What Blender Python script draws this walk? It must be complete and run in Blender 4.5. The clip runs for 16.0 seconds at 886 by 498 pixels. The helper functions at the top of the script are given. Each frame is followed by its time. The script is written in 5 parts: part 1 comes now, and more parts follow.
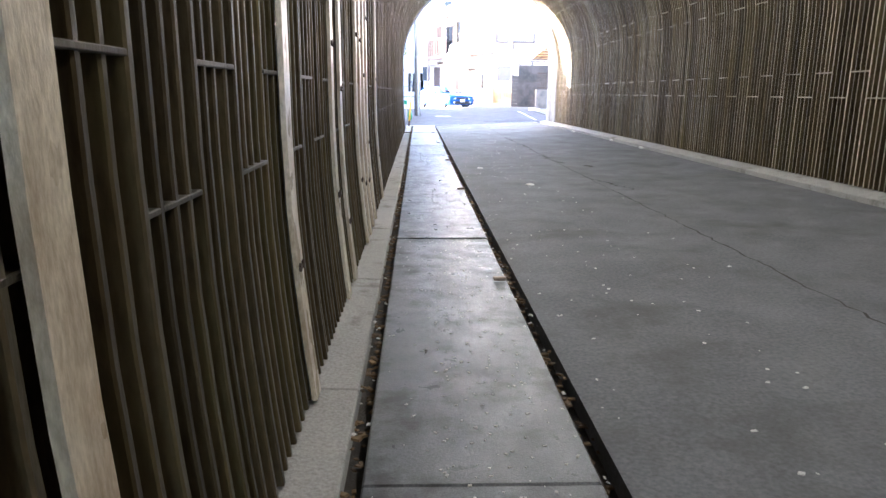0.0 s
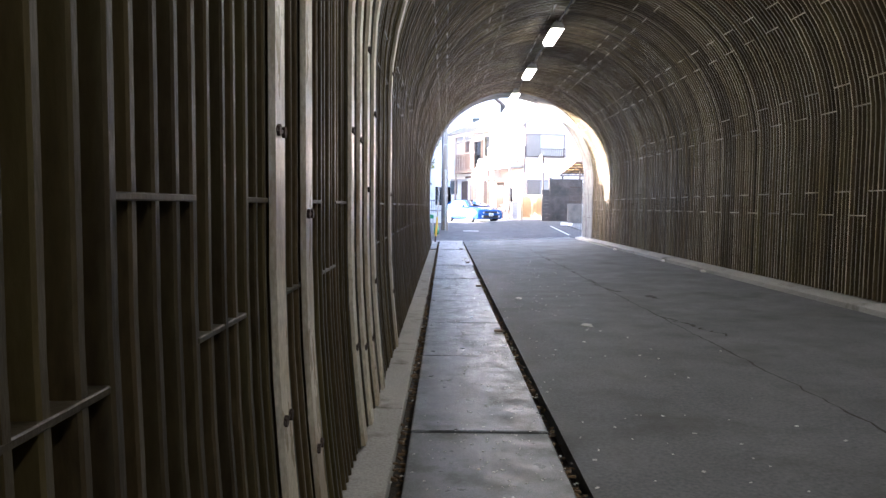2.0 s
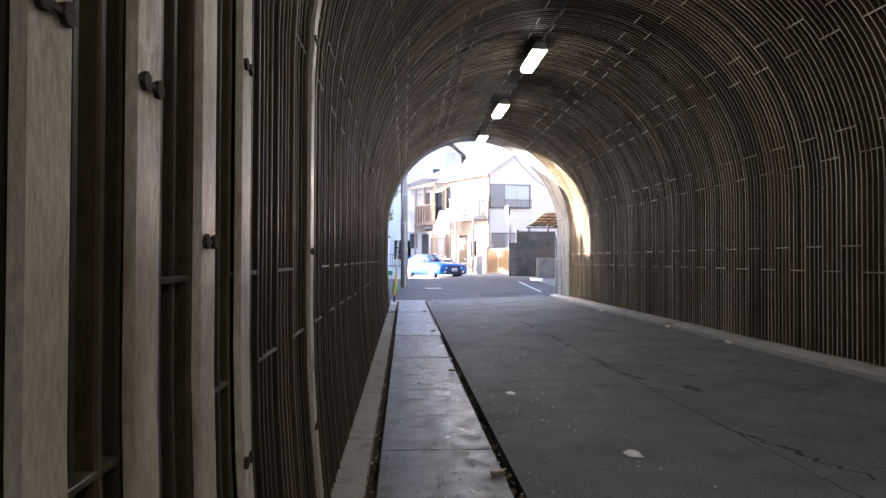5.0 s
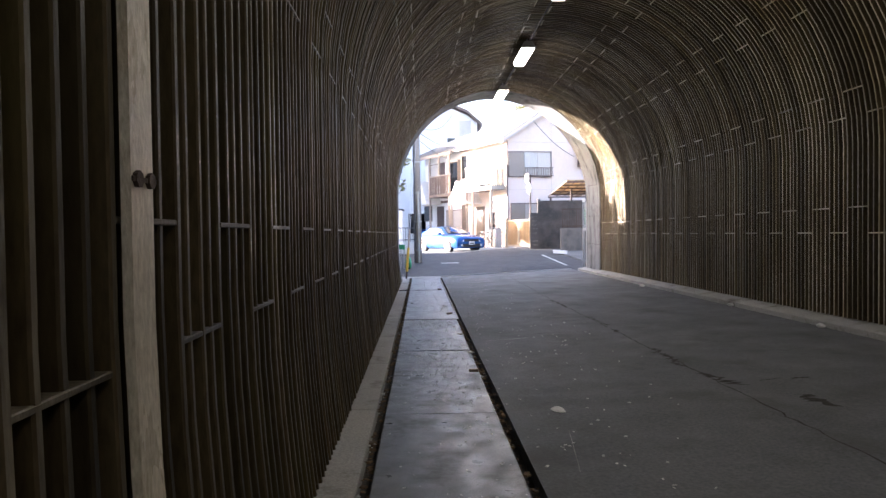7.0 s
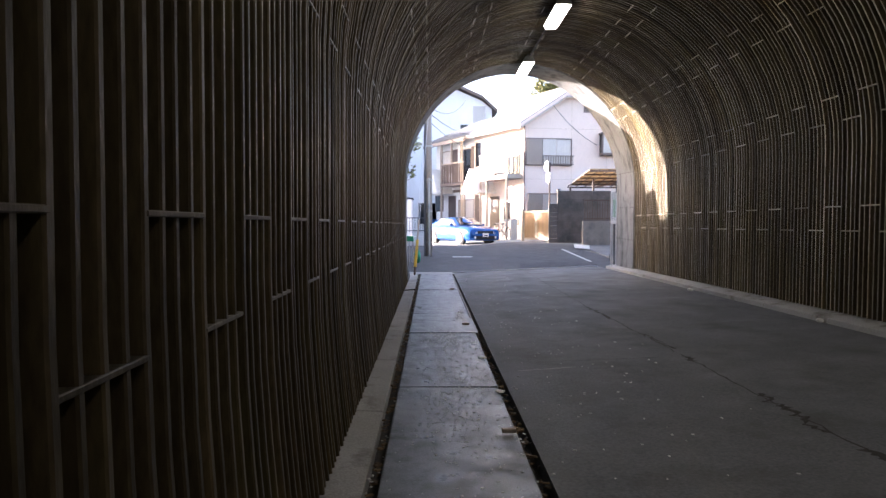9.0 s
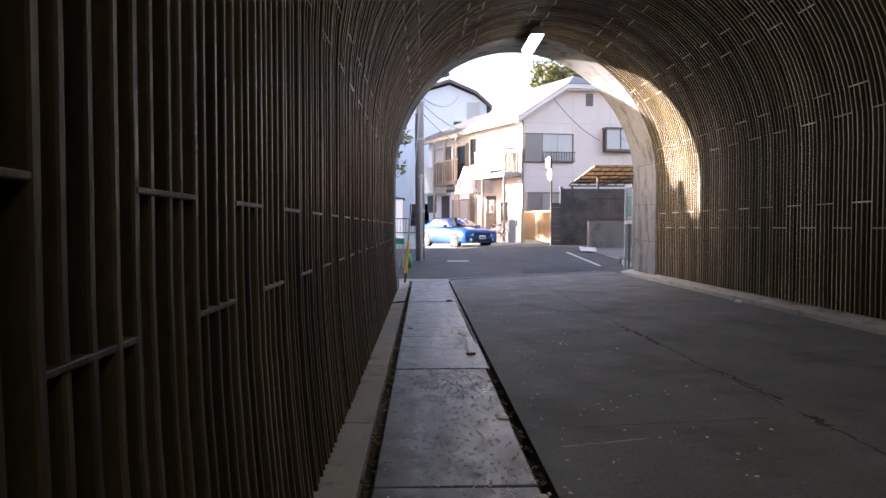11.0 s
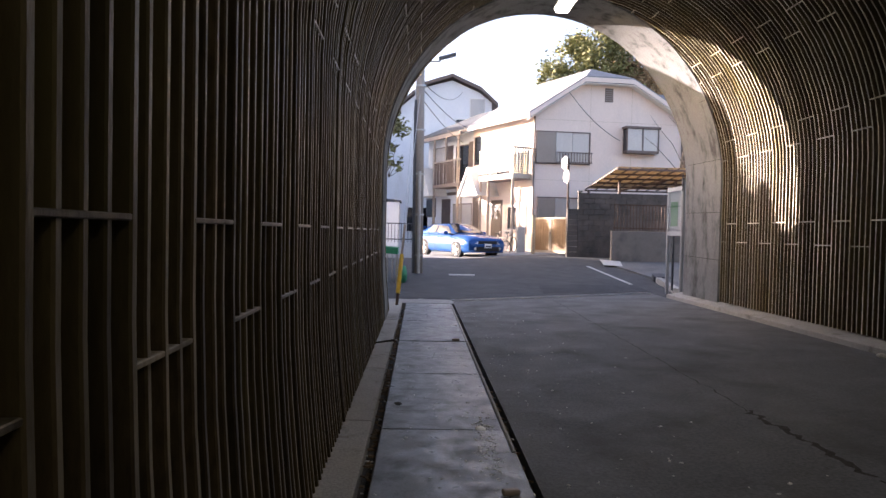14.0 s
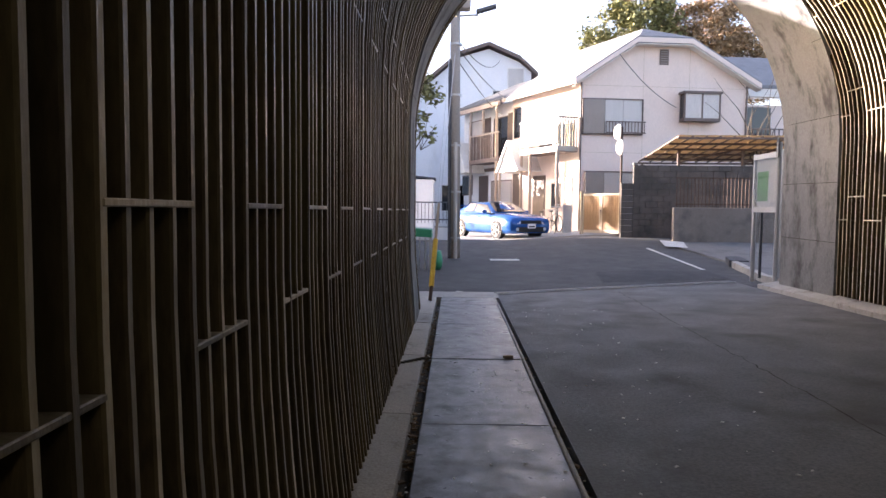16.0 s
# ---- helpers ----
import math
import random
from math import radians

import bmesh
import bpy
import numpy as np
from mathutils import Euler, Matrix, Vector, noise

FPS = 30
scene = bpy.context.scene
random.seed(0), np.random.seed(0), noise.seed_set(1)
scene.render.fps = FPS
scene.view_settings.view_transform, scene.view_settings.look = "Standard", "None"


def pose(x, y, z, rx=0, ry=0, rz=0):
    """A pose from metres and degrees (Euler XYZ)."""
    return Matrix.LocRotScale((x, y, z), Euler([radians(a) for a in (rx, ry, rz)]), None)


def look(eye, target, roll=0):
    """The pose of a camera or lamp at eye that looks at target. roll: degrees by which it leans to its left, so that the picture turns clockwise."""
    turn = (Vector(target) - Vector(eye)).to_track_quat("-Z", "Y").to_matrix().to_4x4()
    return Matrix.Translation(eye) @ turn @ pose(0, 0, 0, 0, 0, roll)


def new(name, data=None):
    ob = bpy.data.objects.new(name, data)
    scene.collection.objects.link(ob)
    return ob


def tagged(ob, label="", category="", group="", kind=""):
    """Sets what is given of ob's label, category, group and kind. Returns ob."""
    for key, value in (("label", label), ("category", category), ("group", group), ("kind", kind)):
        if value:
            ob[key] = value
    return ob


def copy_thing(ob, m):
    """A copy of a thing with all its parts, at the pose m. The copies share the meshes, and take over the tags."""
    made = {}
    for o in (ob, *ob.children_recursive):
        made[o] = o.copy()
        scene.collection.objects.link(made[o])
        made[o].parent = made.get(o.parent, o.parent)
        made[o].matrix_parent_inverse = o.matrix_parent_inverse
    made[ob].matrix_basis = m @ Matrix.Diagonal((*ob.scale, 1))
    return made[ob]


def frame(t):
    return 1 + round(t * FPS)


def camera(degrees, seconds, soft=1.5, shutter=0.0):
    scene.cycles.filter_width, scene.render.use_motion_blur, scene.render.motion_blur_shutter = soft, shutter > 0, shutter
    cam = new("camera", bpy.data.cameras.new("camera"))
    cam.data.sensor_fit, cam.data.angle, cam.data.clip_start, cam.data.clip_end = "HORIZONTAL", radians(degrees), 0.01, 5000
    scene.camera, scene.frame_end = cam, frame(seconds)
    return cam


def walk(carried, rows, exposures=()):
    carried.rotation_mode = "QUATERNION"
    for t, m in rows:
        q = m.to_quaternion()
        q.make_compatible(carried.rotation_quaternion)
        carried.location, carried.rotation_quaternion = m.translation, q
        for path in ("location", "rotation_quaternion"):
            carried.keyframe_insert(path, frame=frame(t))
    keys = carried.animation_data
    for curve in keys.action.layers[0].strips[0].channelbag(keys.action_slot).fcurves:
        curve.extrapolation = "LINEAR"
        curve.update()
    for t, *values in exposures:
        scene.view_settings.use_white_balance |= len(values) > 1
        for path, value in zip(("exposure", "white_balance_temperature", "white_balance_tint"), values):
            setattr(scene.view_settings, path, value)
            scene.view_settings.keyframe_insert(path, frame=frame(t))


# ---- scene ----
cam = camera(67.1, 16.0, soft=1.5)
PATH = [
    (0, (0.268, -29.11, 1.412), (0.343, -27.164, 0.957), 0.5),
    (0.5, (0.263, -28.628, 1.464), (0.346, -26.662, 1.108), 1.6),
    (1, (0.263, -28.018, 1.439), (0.249, -26.05, 1.084), 1.6),
    (1.5, (0.264, -27.467, 1.458), (0.251, -25.483, 1.205), 0.5),
    (2, (0.269, -26.883, 1.474), (0.264, -24.887, 1.344), 0.6),
    (2.5, (0.247, -26.383, 1.498), (0.251, -24.383, 1.464), 2.0),
    (3, (0.213, -25.881, 1.552), (0.226, -23.881, 1.596), 2.3),
    (3.5, (0.193, -25.352, 1.562), (0.266, -23.355, 1.629), 1.6),
    (4, (0.183, -24.867, 1.601), (0.256, -22.869, 1.65), 1.2),
    (4.2, (0.181, -24.678, 1.6), (0.271, -22.681, 1.643), 1.0),
    (6.3, (0.36, -22.479, 1.42), (0.469, -20.482, 1.404), -0.4),
    (6.5, (0.354, -22.232, 1.441), (0.452, -20.235, 1.41), -0.5),
    (7, (0.365, -21.678, 1.445), (0.431, -19.68, 1.4), -0.7),
    (7.5, (0.407, -21.099, 1.45), (0.48, -19.101, 1.411), -0.9),
    (8, (0.41, -20.545, 1.452), (0.44, -18.545, 1.418), -0.7),
    (8.5, (0.393, -19.968, 1.463), (0.427, -17.968, 1.427), -0.3),
    (9, (0.346, -19.384, 1.461), (0.383, -17.385, 1.388), 0.2),
    (9.2, (0.322, -19.151, 1.431), (0.38, -17.154, 1.346), 0.5),
    (11.3, (0.331, -16.594, 1.402), (0.392, -14.596, 1.338), 0.0),
    (11.5, (0.323, -16.342, 1.417), (0.388, -14.344, 1.352), 0.1),
    (12, (0.324, -15.773, 1.418), (0.376, -13.775, 1.34), 0.2),
    (12.5, (0.304, -15.164, 1.417), (0.367, -13.167, 1.329), 0.9),
    (13, (0.309, -14.573, 1.437), (0.367, -12.576, 1.361), 1.3),
    (13.5, (0.284, -13.996, 1.468), (0.357, -11.998, 1.42), 1.5),
    (14, (0.322, -13.395, 1.466), (0.391, -11.397, 1.416), 1.2),
    (14.5, (0.337, -12.801, 1.473), (0.406, -10.803, 1.431), 1.2),
    (15, (0.326, -12.207, 1.482), (0.358, -10.208, 1.429), 1.0),
    (15.5, (0.275, -11.661, 1.471), (0.283, -9.662, 1.387), 0.7),
    (16, (0.291, -11.054, 1.475), (0.254, -9.057, 1.361), 0.5),
]
walk(cam, [(t, look(eye, target, roll)) for t, eye, target, roll in PATH],
     exposures=[(0, 5.75, 5750, 18), (1.0, 5.3, 5750, 18), (2, 4.8, 5800, 18), (3.5, 4.3, 5850, 19), (7, 3.95, 6100, 20), (9, 3.65, 6100, 21), (12.5, 3.08, 6450, 23), (14, 2.93, 6450, 23), (16, 3.12, 6450, 23)])

# ---------------------------------------------------------------- light
SUN_EL, SUN_AZ = radians(12.2), math.atan2(-1.0, 0.43)
world = bpy.data.worlds.new("sky")
scene.world = world
world.use_nodes = True
wn = world.node_tree.nodes
sky = wn.new("ShaderNodeTexSky")
sky.sky_type, sky.sun_disc = "NISHITA", False
sky.sun_elevation, sky.sun_rotation = SUN_EL, SUN_AZ
sky.air_density, sky.dust_density, sky.ozone_density = 0.7, 3.0, 0.0
wn["Background"].inputs["Strength"].default_value = 0.1
world.node_tree.links.new(sky.outputs[0], wn["Background"].inputs["Color"])
sun = new("sun", bpy.data.lights.new("sun", "SUN"))
sun.data.energy, sun.data.angle, sun.data.color = 3.5, radians(0.6), (1.0, 0.905, 0.79)
sun.matrix_world = look((-20, 8.6, 4.7), (0, 0, 0))


# ---------------------------------------------------------------- materials
def surf(name, a, b, size=1.0, rough=(0.6, 0.8), bump=0.2, fine=60.0, metal=0.0, stain=None, stain_at=(0.55, 0.72), stain_size=0.5,
         vary=0.0, streak=1.0, island=False, spec=0.5, grain=0.55, soot_shade=None):
    """Two tones over two sizes of noise, with optional stains, streaks along z and a tone for each piece."""
    m = bpy.data.materials.new(name)
    m.use_nodes = True
    t = m.node_tree
    n, l = t.nodes, t.links
    p = n["Principled BSDF"]
    geo = n.new("ShaderNodeNewGeometry")
    mp = n.new("ShaderNodeMapping")
    mp.inputs["Scale"].default_value = (1, 1, 1 / streak)
    l.new(geo.outputs["Position"], mp.inputs["Vector"])

    def noise_at(scale, detail=5, rough_=0.6):
        q = n.new("ShaderNodeTexNoise")
        q.inputs["Scale"].default_value, q.inputs["Detail"].default_value, q.inputs["Roughness"].default_value = scale, detail, rough_
        l.new(mp.outputs[0], q.inputs["Vector"])
        return q.outputs["Fac"]

    def ramp(src, x0, x1):
        r = n.new("ShaderNodeMapRange")
        r.inputs["From Min"].default_value, r.inputs["From Max"].default_value = x0, x1
        l.new(src, r.inputs["Value"])
        return r.outputs[0]

    def mix(fac, c1, c2, blend="MIX"):
        x = n.new("ShaderNodeMix")
        x.data_type, x.blend_type = "RGBA", blend
        for src, k in ((fac, 0), (c1, 6), (c2, 7)):
            if hasattr(src, "links"):
                l.new(src, x.inputs[k])
            else:
                x.inputs[k].default_value = src if k == 0 else (*src, 1)
        return x.outputs[2]

    big, small = noise_at(1.3 / size), noise_at(fine / size, 3)
    col = mix(ramp(big, 0.3, 0.7), a, b)
    dark, light = tuple(c * 0.72 for c in a), tuple(min(1, c * 1.22) for c in b)
    col = mix(grain, col, mix(ramp(small, 0.3, 0.7), dark, light))
    if stain:
        st = noise_at(1 / stain_size, 6, 0.65)
        col = mix(ramp(st, *stain_at), col, stain)
    if soot_shade:
        # patchy soot, with shade painted in: darker on the footway side and deep inside
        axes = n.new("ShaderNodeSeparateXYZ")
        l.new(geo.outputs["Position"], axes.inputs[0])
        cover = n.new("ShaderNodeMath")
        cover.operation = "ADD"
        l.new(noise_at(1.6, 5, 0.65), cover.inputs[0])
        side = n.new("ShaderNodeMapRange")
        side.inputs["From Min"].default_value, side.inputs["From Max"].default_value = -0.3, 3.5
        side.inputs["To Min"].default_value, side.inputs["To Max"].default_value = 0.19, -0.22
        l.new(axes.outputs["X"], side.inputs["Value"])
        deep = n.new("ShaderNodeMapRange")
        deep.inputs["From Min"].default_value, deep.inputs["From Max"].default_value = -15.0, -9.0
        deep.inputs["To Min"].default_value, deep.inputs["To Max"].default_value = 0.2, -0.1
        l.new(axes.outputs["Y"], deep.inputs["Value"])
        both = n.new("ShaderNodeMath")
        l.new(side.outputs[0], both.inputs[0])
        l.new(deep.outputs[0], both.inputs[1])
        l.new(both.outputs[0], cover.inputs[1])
        col = mix(ramp(cover.outputs[0], 0.45, 0.85), col, soot_shade)
    if vary:
        if island:
            rnd = geo.outputs["Random Per Island"]
        else:
            rnd = n.new("ShaderNodeObjectInfo").outputs["Random"]
        hs = n.new("ShaderNodeHueSaturation")
        r = n.new("ShaderNodeMapRange")
        r.inputs["To Min"].default_value, r.inputs["To Max"].default_value = 1 - vary, 1 + vary
        l.new(rnd, r.inputs["Value"])
        l.new(r.outputs[0], hs.inputs["Value"])
        l.new(col, hs.inputs["Color"])
        col = hs.outputs[0]
    l.new(col, p.inputs["Base Color"])
    rr = n.new("ShaderNodeMapRange")
    rr.inputs["From Min"].default_value, rr.inputs["From Max"].default_value = 0.3, 0.7
    rr.inputs["To Min"].default_value, rr.inputs["To Max"].default_value = rough
    l.new(noise_at(3.1 / size, 4), rr.inputs["Value"])
    l.new(rr.outputs[0], p.inputs["Roughness"])
    p.inputs["Metallic"].default_value = metal
    p.inputs["Specular IOR Level"].default_value = spec
    if bump:
        bp = n.new("ShaderNodeBump")
        bp.inputs["Strength"].default_value, bp.inputs["Distance"].default_value = bump, 0.02
        add = n.new("ShaderNodeMath")
        l.new(big, add.inputs[0])
        l.new(small, add.inputs[1])
        l.new(add.outputs[0], bp.inputs["Height"])
        l.new(bp.outputs[0], p.inputs["Normal"])
    return m


def glow(name, colour, strength):
    m = bpy.data.materials.new(name)
    m.use_nodes = True
    p = m.node_tree.nodes["Principled BSDF"]
    p.inputs["Base Color"].default_value = (*colour, 1)
    p.inputs["Emission Color"].default_value, p.inputs["Emission Strength"].default_value = (*colour, 1), strength
    return m


def glass_like(name, colour, rough=0.05):
    m = bpy.data.materials.new(name)
    m.use_nodes = True
    p = m.node_tree.nodes["Principled BSDF"]
    p.inputs["Base Color"].default_value, p.inputs["Roughness"].default_value = (*colour, 1), rough
    return m


# soot plus the shade of the rib gaps, put into one near-black colour
SHELL = surf("sooty_gap_shade_plate", (0.018, 0.015, 0.01), (0.038, 0.031, 0.02), 1.0, (0.75, 0.95), 0.15, 30, 0.0, (0.042, 0.036, 0.015), (0.5, 0.72), 0.6, streak=5, spec=0.1)
# rib sides darker than the crests: gap shade is put into their colour
FLANK = surf("shaded_rib_flank", (0.052, 0.036, 0.018), (0.095, 0.07, 0.035), 0.8, (0.6, 0.85), 0.1, 40, stain=(0.1, 0.082, 0.03), stain_at=(0.5, 0.7), stain_size=0.6, streak=4, vary=0.4, spec=0.2)
# the last colour holds soot and the painted shade of the left wall
RIB = surf("weathered_steel_rib", (0.36, 0.3, 0.2), (0.62, 0.555, 0.43), 0.8, (0.34, 0.58), 0.15, 45, 0.0, (0.24, 0.185, 0.08), (0.46, 0.66), 0.7, vary=0.55, streak=4, spec=0.45, soot_shade=(0.05, 0.04, 0.024))
STRIP = surf("pale_coated_steel_strip", (0.52, 0.42, 0.28), (0.72, 0.64, 0.5), 0.5, (0.22, 0.4), 0.12, 40, 0.0, (0.24, 0.14, 0.055), (0.5, 0.72), 0.35, vary=0.15, streak=3)
BOLT = surf("rusty_bolt", (0.03, 0.02, 0.015), (0.07, 0.04, 0.025), 0.1, (0.6, 0.8), 0.2)
CONC = surf("stained_concrete", (0.15, 0.156, 0.158), (0.24, 0.247, 0.25), 1.0, (0.7, 0.9), 0.25, 55, 0.0, (0.05, 0.051, 0.05), (0.5, 0.68), 0.32, streak=2.2, grain=0.4)
FOOT = surf("concrete_footing", (0.33, 0.315, 0.285), (0.46, 0.445, 0.41), 1.0, (0.6, 0.85), 0.3, 60, 0.0, (0.15, 0.135, 0.1), (0.55, 0.72), 0.35, vary=0.1)
SLAB = surf("worn_walkway_concrete", (0.095, 0.098, 0.101), (0.19, 0.194, 0.2), 0.6, (0.24, 0.6), 0.13, 70, 0.0, (0.06, 0.059, 0.056), (0.5, 0.62), 0.35, vary=0.16)
ROAD = surf("tunnel_road_concrete", (0.11, 0.112, 0.114), (0.178, 0.182, 0.186), 1.6, (0.55, 0.85), 0.2, 70, 0.0, (0.088, 0.088, 0.083), (0.5, 0.7), 1.0, spec=0.28)
CRACK = surf("dark_crack_dirt", (0.02, 0.018, 0.014), (0.05, 0.045, 0.035), 0.2, (0.8, 1.0), 0.2)
GUTTER = surf("gutter_mud", (0.018, 0.015, 0.011), (0.045, 0.035, 0.024), 0.2, (0.6, 0.9), 0.5)
LEAFLITTER = surf("dead_leaf_litter", (0.08, 0.045, 0.02), (0.2, 0.13, 0.06), 0.1, (0.6, 0.9), 0.2, vary=0.5, island=True)
CHIP = surf("pale_chip", (0.55, 0.54, 0.5), (0.75, 0.74, 0.7), 0.1, (0.5, 0.7), 0.1, vary=0.25, island=True)
ASPHALT = surf("asphalt", (0.042, 0.043, 0.046), (0.066, 0.067, 0.07), 1.5, (0.7, 0.92), 0.3, 90, 0.0, (0.085, 0.083, 0.08), (0.55, 0.75), 1.4)
PAVEGREY = surf("grey_footway", (0.11, 0.112, 0.115), (0.17, 0.172, 0.174), 1.2, (0.75, 0.95), 0.3, 80, 0.0, (0.085, 0.085, 0.083), (0.5, 0.7), 0.7)
PAVE = surf("pavement_concrete", (0.3, 0.295, 0.28), (0.4, 0.39, 0.37), 1.0, (0.7, 0.9), 0.25, 60, 0.0, (0.2, 0.19, 0.17), (0.5, 0.7), 0.8)
WHITEPAINT = surf("white_road_paint", (0.42, 0.42, 0.41), (0.6, 0.6, 0.58), 0.3, (0.6, 0.8), 0.15, stain=(0.3, 0.3, 0.29), stain_size=0.15)
STEEL = surf("galvanised_steel", (0.42, 0.43, 0.44), (0.55, 0.56, 0.57), 0.4, (0.35, 0.5), 0.08, metal=0.7)
SOIL = surf("grassy_soil", (0.05, 0.06, 0.02), (0.11, 0.1, 0.05), 2.0, (0.85, 1.0), 0.5)
LAMPBODY = surf("lamp_housing", (0.5, 0.5, 0.47), (0.6, 0.6, 0.56), 0.4, (0.4, 0.6), 0.05)
LAMPGLOW = glow("fluorescent_tube", (1.0, 0.96, 0.8), 1.9)


# ---------------------------------------------------------------- mesh helpers
def box(bm, lo, hi, m=None, chamfer=0.0):
    vs = bmesh.ops.create_cube(bm, size=1)["verts"]
    c = [(p + q) / 2 for p, q in zip(lo, hi)]
    s = [max(q - p, 1e-4) for p, q in zip(lo, hi)]
    for v in vs:
        v.co = Vector([v.co[i] * s[i] + c[i] for i in range(3)])
    if chamfer:
        es = list({e for v in vs for e in v.link_edges})
        r = bmesh.ops.bevel(bm, geom=es, offset=chamfer, segments=1, affect="EDGES")
        vs = list({v for f in r["faces"] for v in f.verts} | {v for v in vs if v.is_valid})
    if m is not None:
        for v in vs:
            v.co = m @ v.co
    return vs


def rod(bm, a, b, r, seg=10, r2=None):
    a, b = Vector(a), Vector(b)
    d = b - a
    m = Matrix.Translation((a + b) / 2) @ d.to_track_quat("Z", "Y").to_matrix().to_4x4()
    return bmesh.ops.create_cone(bm, cap_ends=True, segments=seg, radius1=r, radius2=r if r2 is None else r2, depth=d.length, matrix=m)["verts"]


def solid(bm, loop, shift):
    """A prism: the loop of points and its copy moved by shift."""
    a = [bm.verts.new(p) for p in loop]
    b = [bm.verts.new(Vector(p) + Vector(shift)) for p in loop]
    bm.faces.new(a)
    bm.faces.new(b[::-1])
    for i in range(len(a)):
        j = (i + 1) % len(a)
        bm.faces.new((a[j], a[i], b[i], b[j]))


def mesh_of(bm, name, material, smooth=False):
    bmesh.ops.recalc_face_normals(bm, faces=bm.faces)
    me = bpy.data.meshes.new(name)
    bm.to_mesh(me)
    bm.free()
    me.materials.append(material)
    if smooth:
        for q in me.polygons:
            q.use_smooth = True
    return me


def part(name, bm, material, parent=None, label="", m=None, smooth=False):
    ob = new(name, bm if isinstance(bm, bpy.types.Mesh) else mesh_of(bm, name, material, smooth))
    if parent is not None:
        ob.parent = parent
    if m is not None:
        ob.matrix_basis = m
    return tagged(ob, label)


def thing(name, m, label, category, group="", kind=""):
    ob = new(name)
    ob.empty_display_size = 0.2
    ob.matrix_basis = m
    return tagged(ob, label, category, group, kind)


def one(name, bm, material, label, category, kind="", m=None, group="", smooth=False):
    return tagged(part(name, bm, material, None, "", m, smooth), label, category, group, kind)


# ---------------------------------------------------------------- tunnel
CX, CZ, RAD = 2.83, 2.55, 3.14           # arch centre, spring height, radius to the rib fronts
Y_END, Y_BACK, Y_FAR = -0.9, -34.0, -52.0
RING = 0.395
ARC = 2 * CZ + math.pi * RAD


def on_arch(s, r=RAD):
    """Point and inward normal at arc length s from the left foot, for the profile of radius r."""
    if s < CZ:
        return Vector((CX - r + 0.09 * max(0.0, 1 - s / 1.2) ** 1.6, 0, s)), Vector((1, 0, 0))
    if s > CZ + math.pi * RAD:
        return Vector((CX + r, 0, ARC - s)), Vector((-1, 0, 0))
    a = math.pi - (s - CZ) / RAD
    d = Vector((math.cos(a), 0, math.sin(a)))
    return Vector((CX, 0, CZ)) + d * r, -d


def arch_steps(s0=0.0, s1=ARC, n=30):
    """Arc lengths: few on the straight walls, many on the curve."""
    out = [s0] + [s for s in (0.3, 0.6, 0.9, 1.25) if s > s0 + 0.05] + [CZ + math.pi * RAD * i / n for i in range(n + 1)] + [s1]
    return [s for i, s in enumerate(out) if s0 <= s <= s1 and (i == 0 or s - out[i - 1] > 1e-6)]


def arch_bar(steps, r_in, r_out, width, crest=None):
    """A bar bent along the arch, centred on y = 0: flat, or with a narrow crest, sloped shoulders and flaring flanks."""
    bm = bmesh.new()
    if crest is None:
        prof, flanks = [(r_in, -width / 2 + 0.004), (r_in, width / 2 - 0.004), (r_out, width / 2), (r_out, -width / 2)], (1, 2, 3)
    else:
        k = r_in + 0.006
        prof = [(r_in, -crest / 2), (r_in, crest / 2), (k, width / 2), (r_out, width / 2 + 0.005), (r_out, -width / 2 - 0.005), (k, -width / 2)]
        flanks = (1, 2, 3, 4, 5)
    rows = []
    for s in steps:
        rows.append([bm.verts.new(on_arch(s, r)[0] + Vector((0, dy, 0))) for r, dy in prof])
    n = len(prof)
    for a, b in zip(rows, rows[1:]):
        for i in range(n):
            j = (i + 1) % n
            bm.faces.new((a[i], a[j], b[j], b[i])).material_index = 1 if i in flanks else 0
    bm.faces.new(rows[0])
    bm.faces.new(rows[-1][::-1])
    return bm


def shell(r0, r1, ya, yb, n=40):
    """The arch as a thick shell from ya(x) to yb(x)."""
    bm = bmesh.new()
    rows = []
    for s in arch_steps(0, ARC, n):
        a, b = on_arch(s, r0)[0], on_arch(s, r1)[0]
        if s == 0 or s == ARC:
            a.z = b.z = -0.4
        rows.append([bm.verts.new((p.x, y, p.z)) for p, y in ((a, ya(a.x)), (a, yb(a.x)), (b, yb(a.x)), (b, ya(a.x)))])
    for a, b in zip(rows, rows[1:]):
        for i in range(4):
            j = (i + 1) % 4
            bm.faces.new((a[i], a[j], b[j], b[i]))
    bm.faces.new(rows[0])
    bm.faces.new(rows[-1][::-1])
    return bm


def y_in(x):
    return -2.5 + 0.24 * (x - CX + RAD)


def y_out(x):
    return -1.65 + 0.37 * (x - CX + RAD)


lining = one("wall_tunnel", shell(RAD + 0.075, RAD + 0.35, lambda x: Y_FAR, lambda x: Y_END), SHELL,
             "dark sooty steel liner plates with painted gap shade, arching over the tunnel", "tunnel wall", "structure", smooth=False)
portal = one("wall_portal_ring", shell(RAD - 0.02, RAD + 0.55, y_in, y_out, 48), CONC,
             "stained grey concrete ring around the tunnel mouth", "portal", "structure")

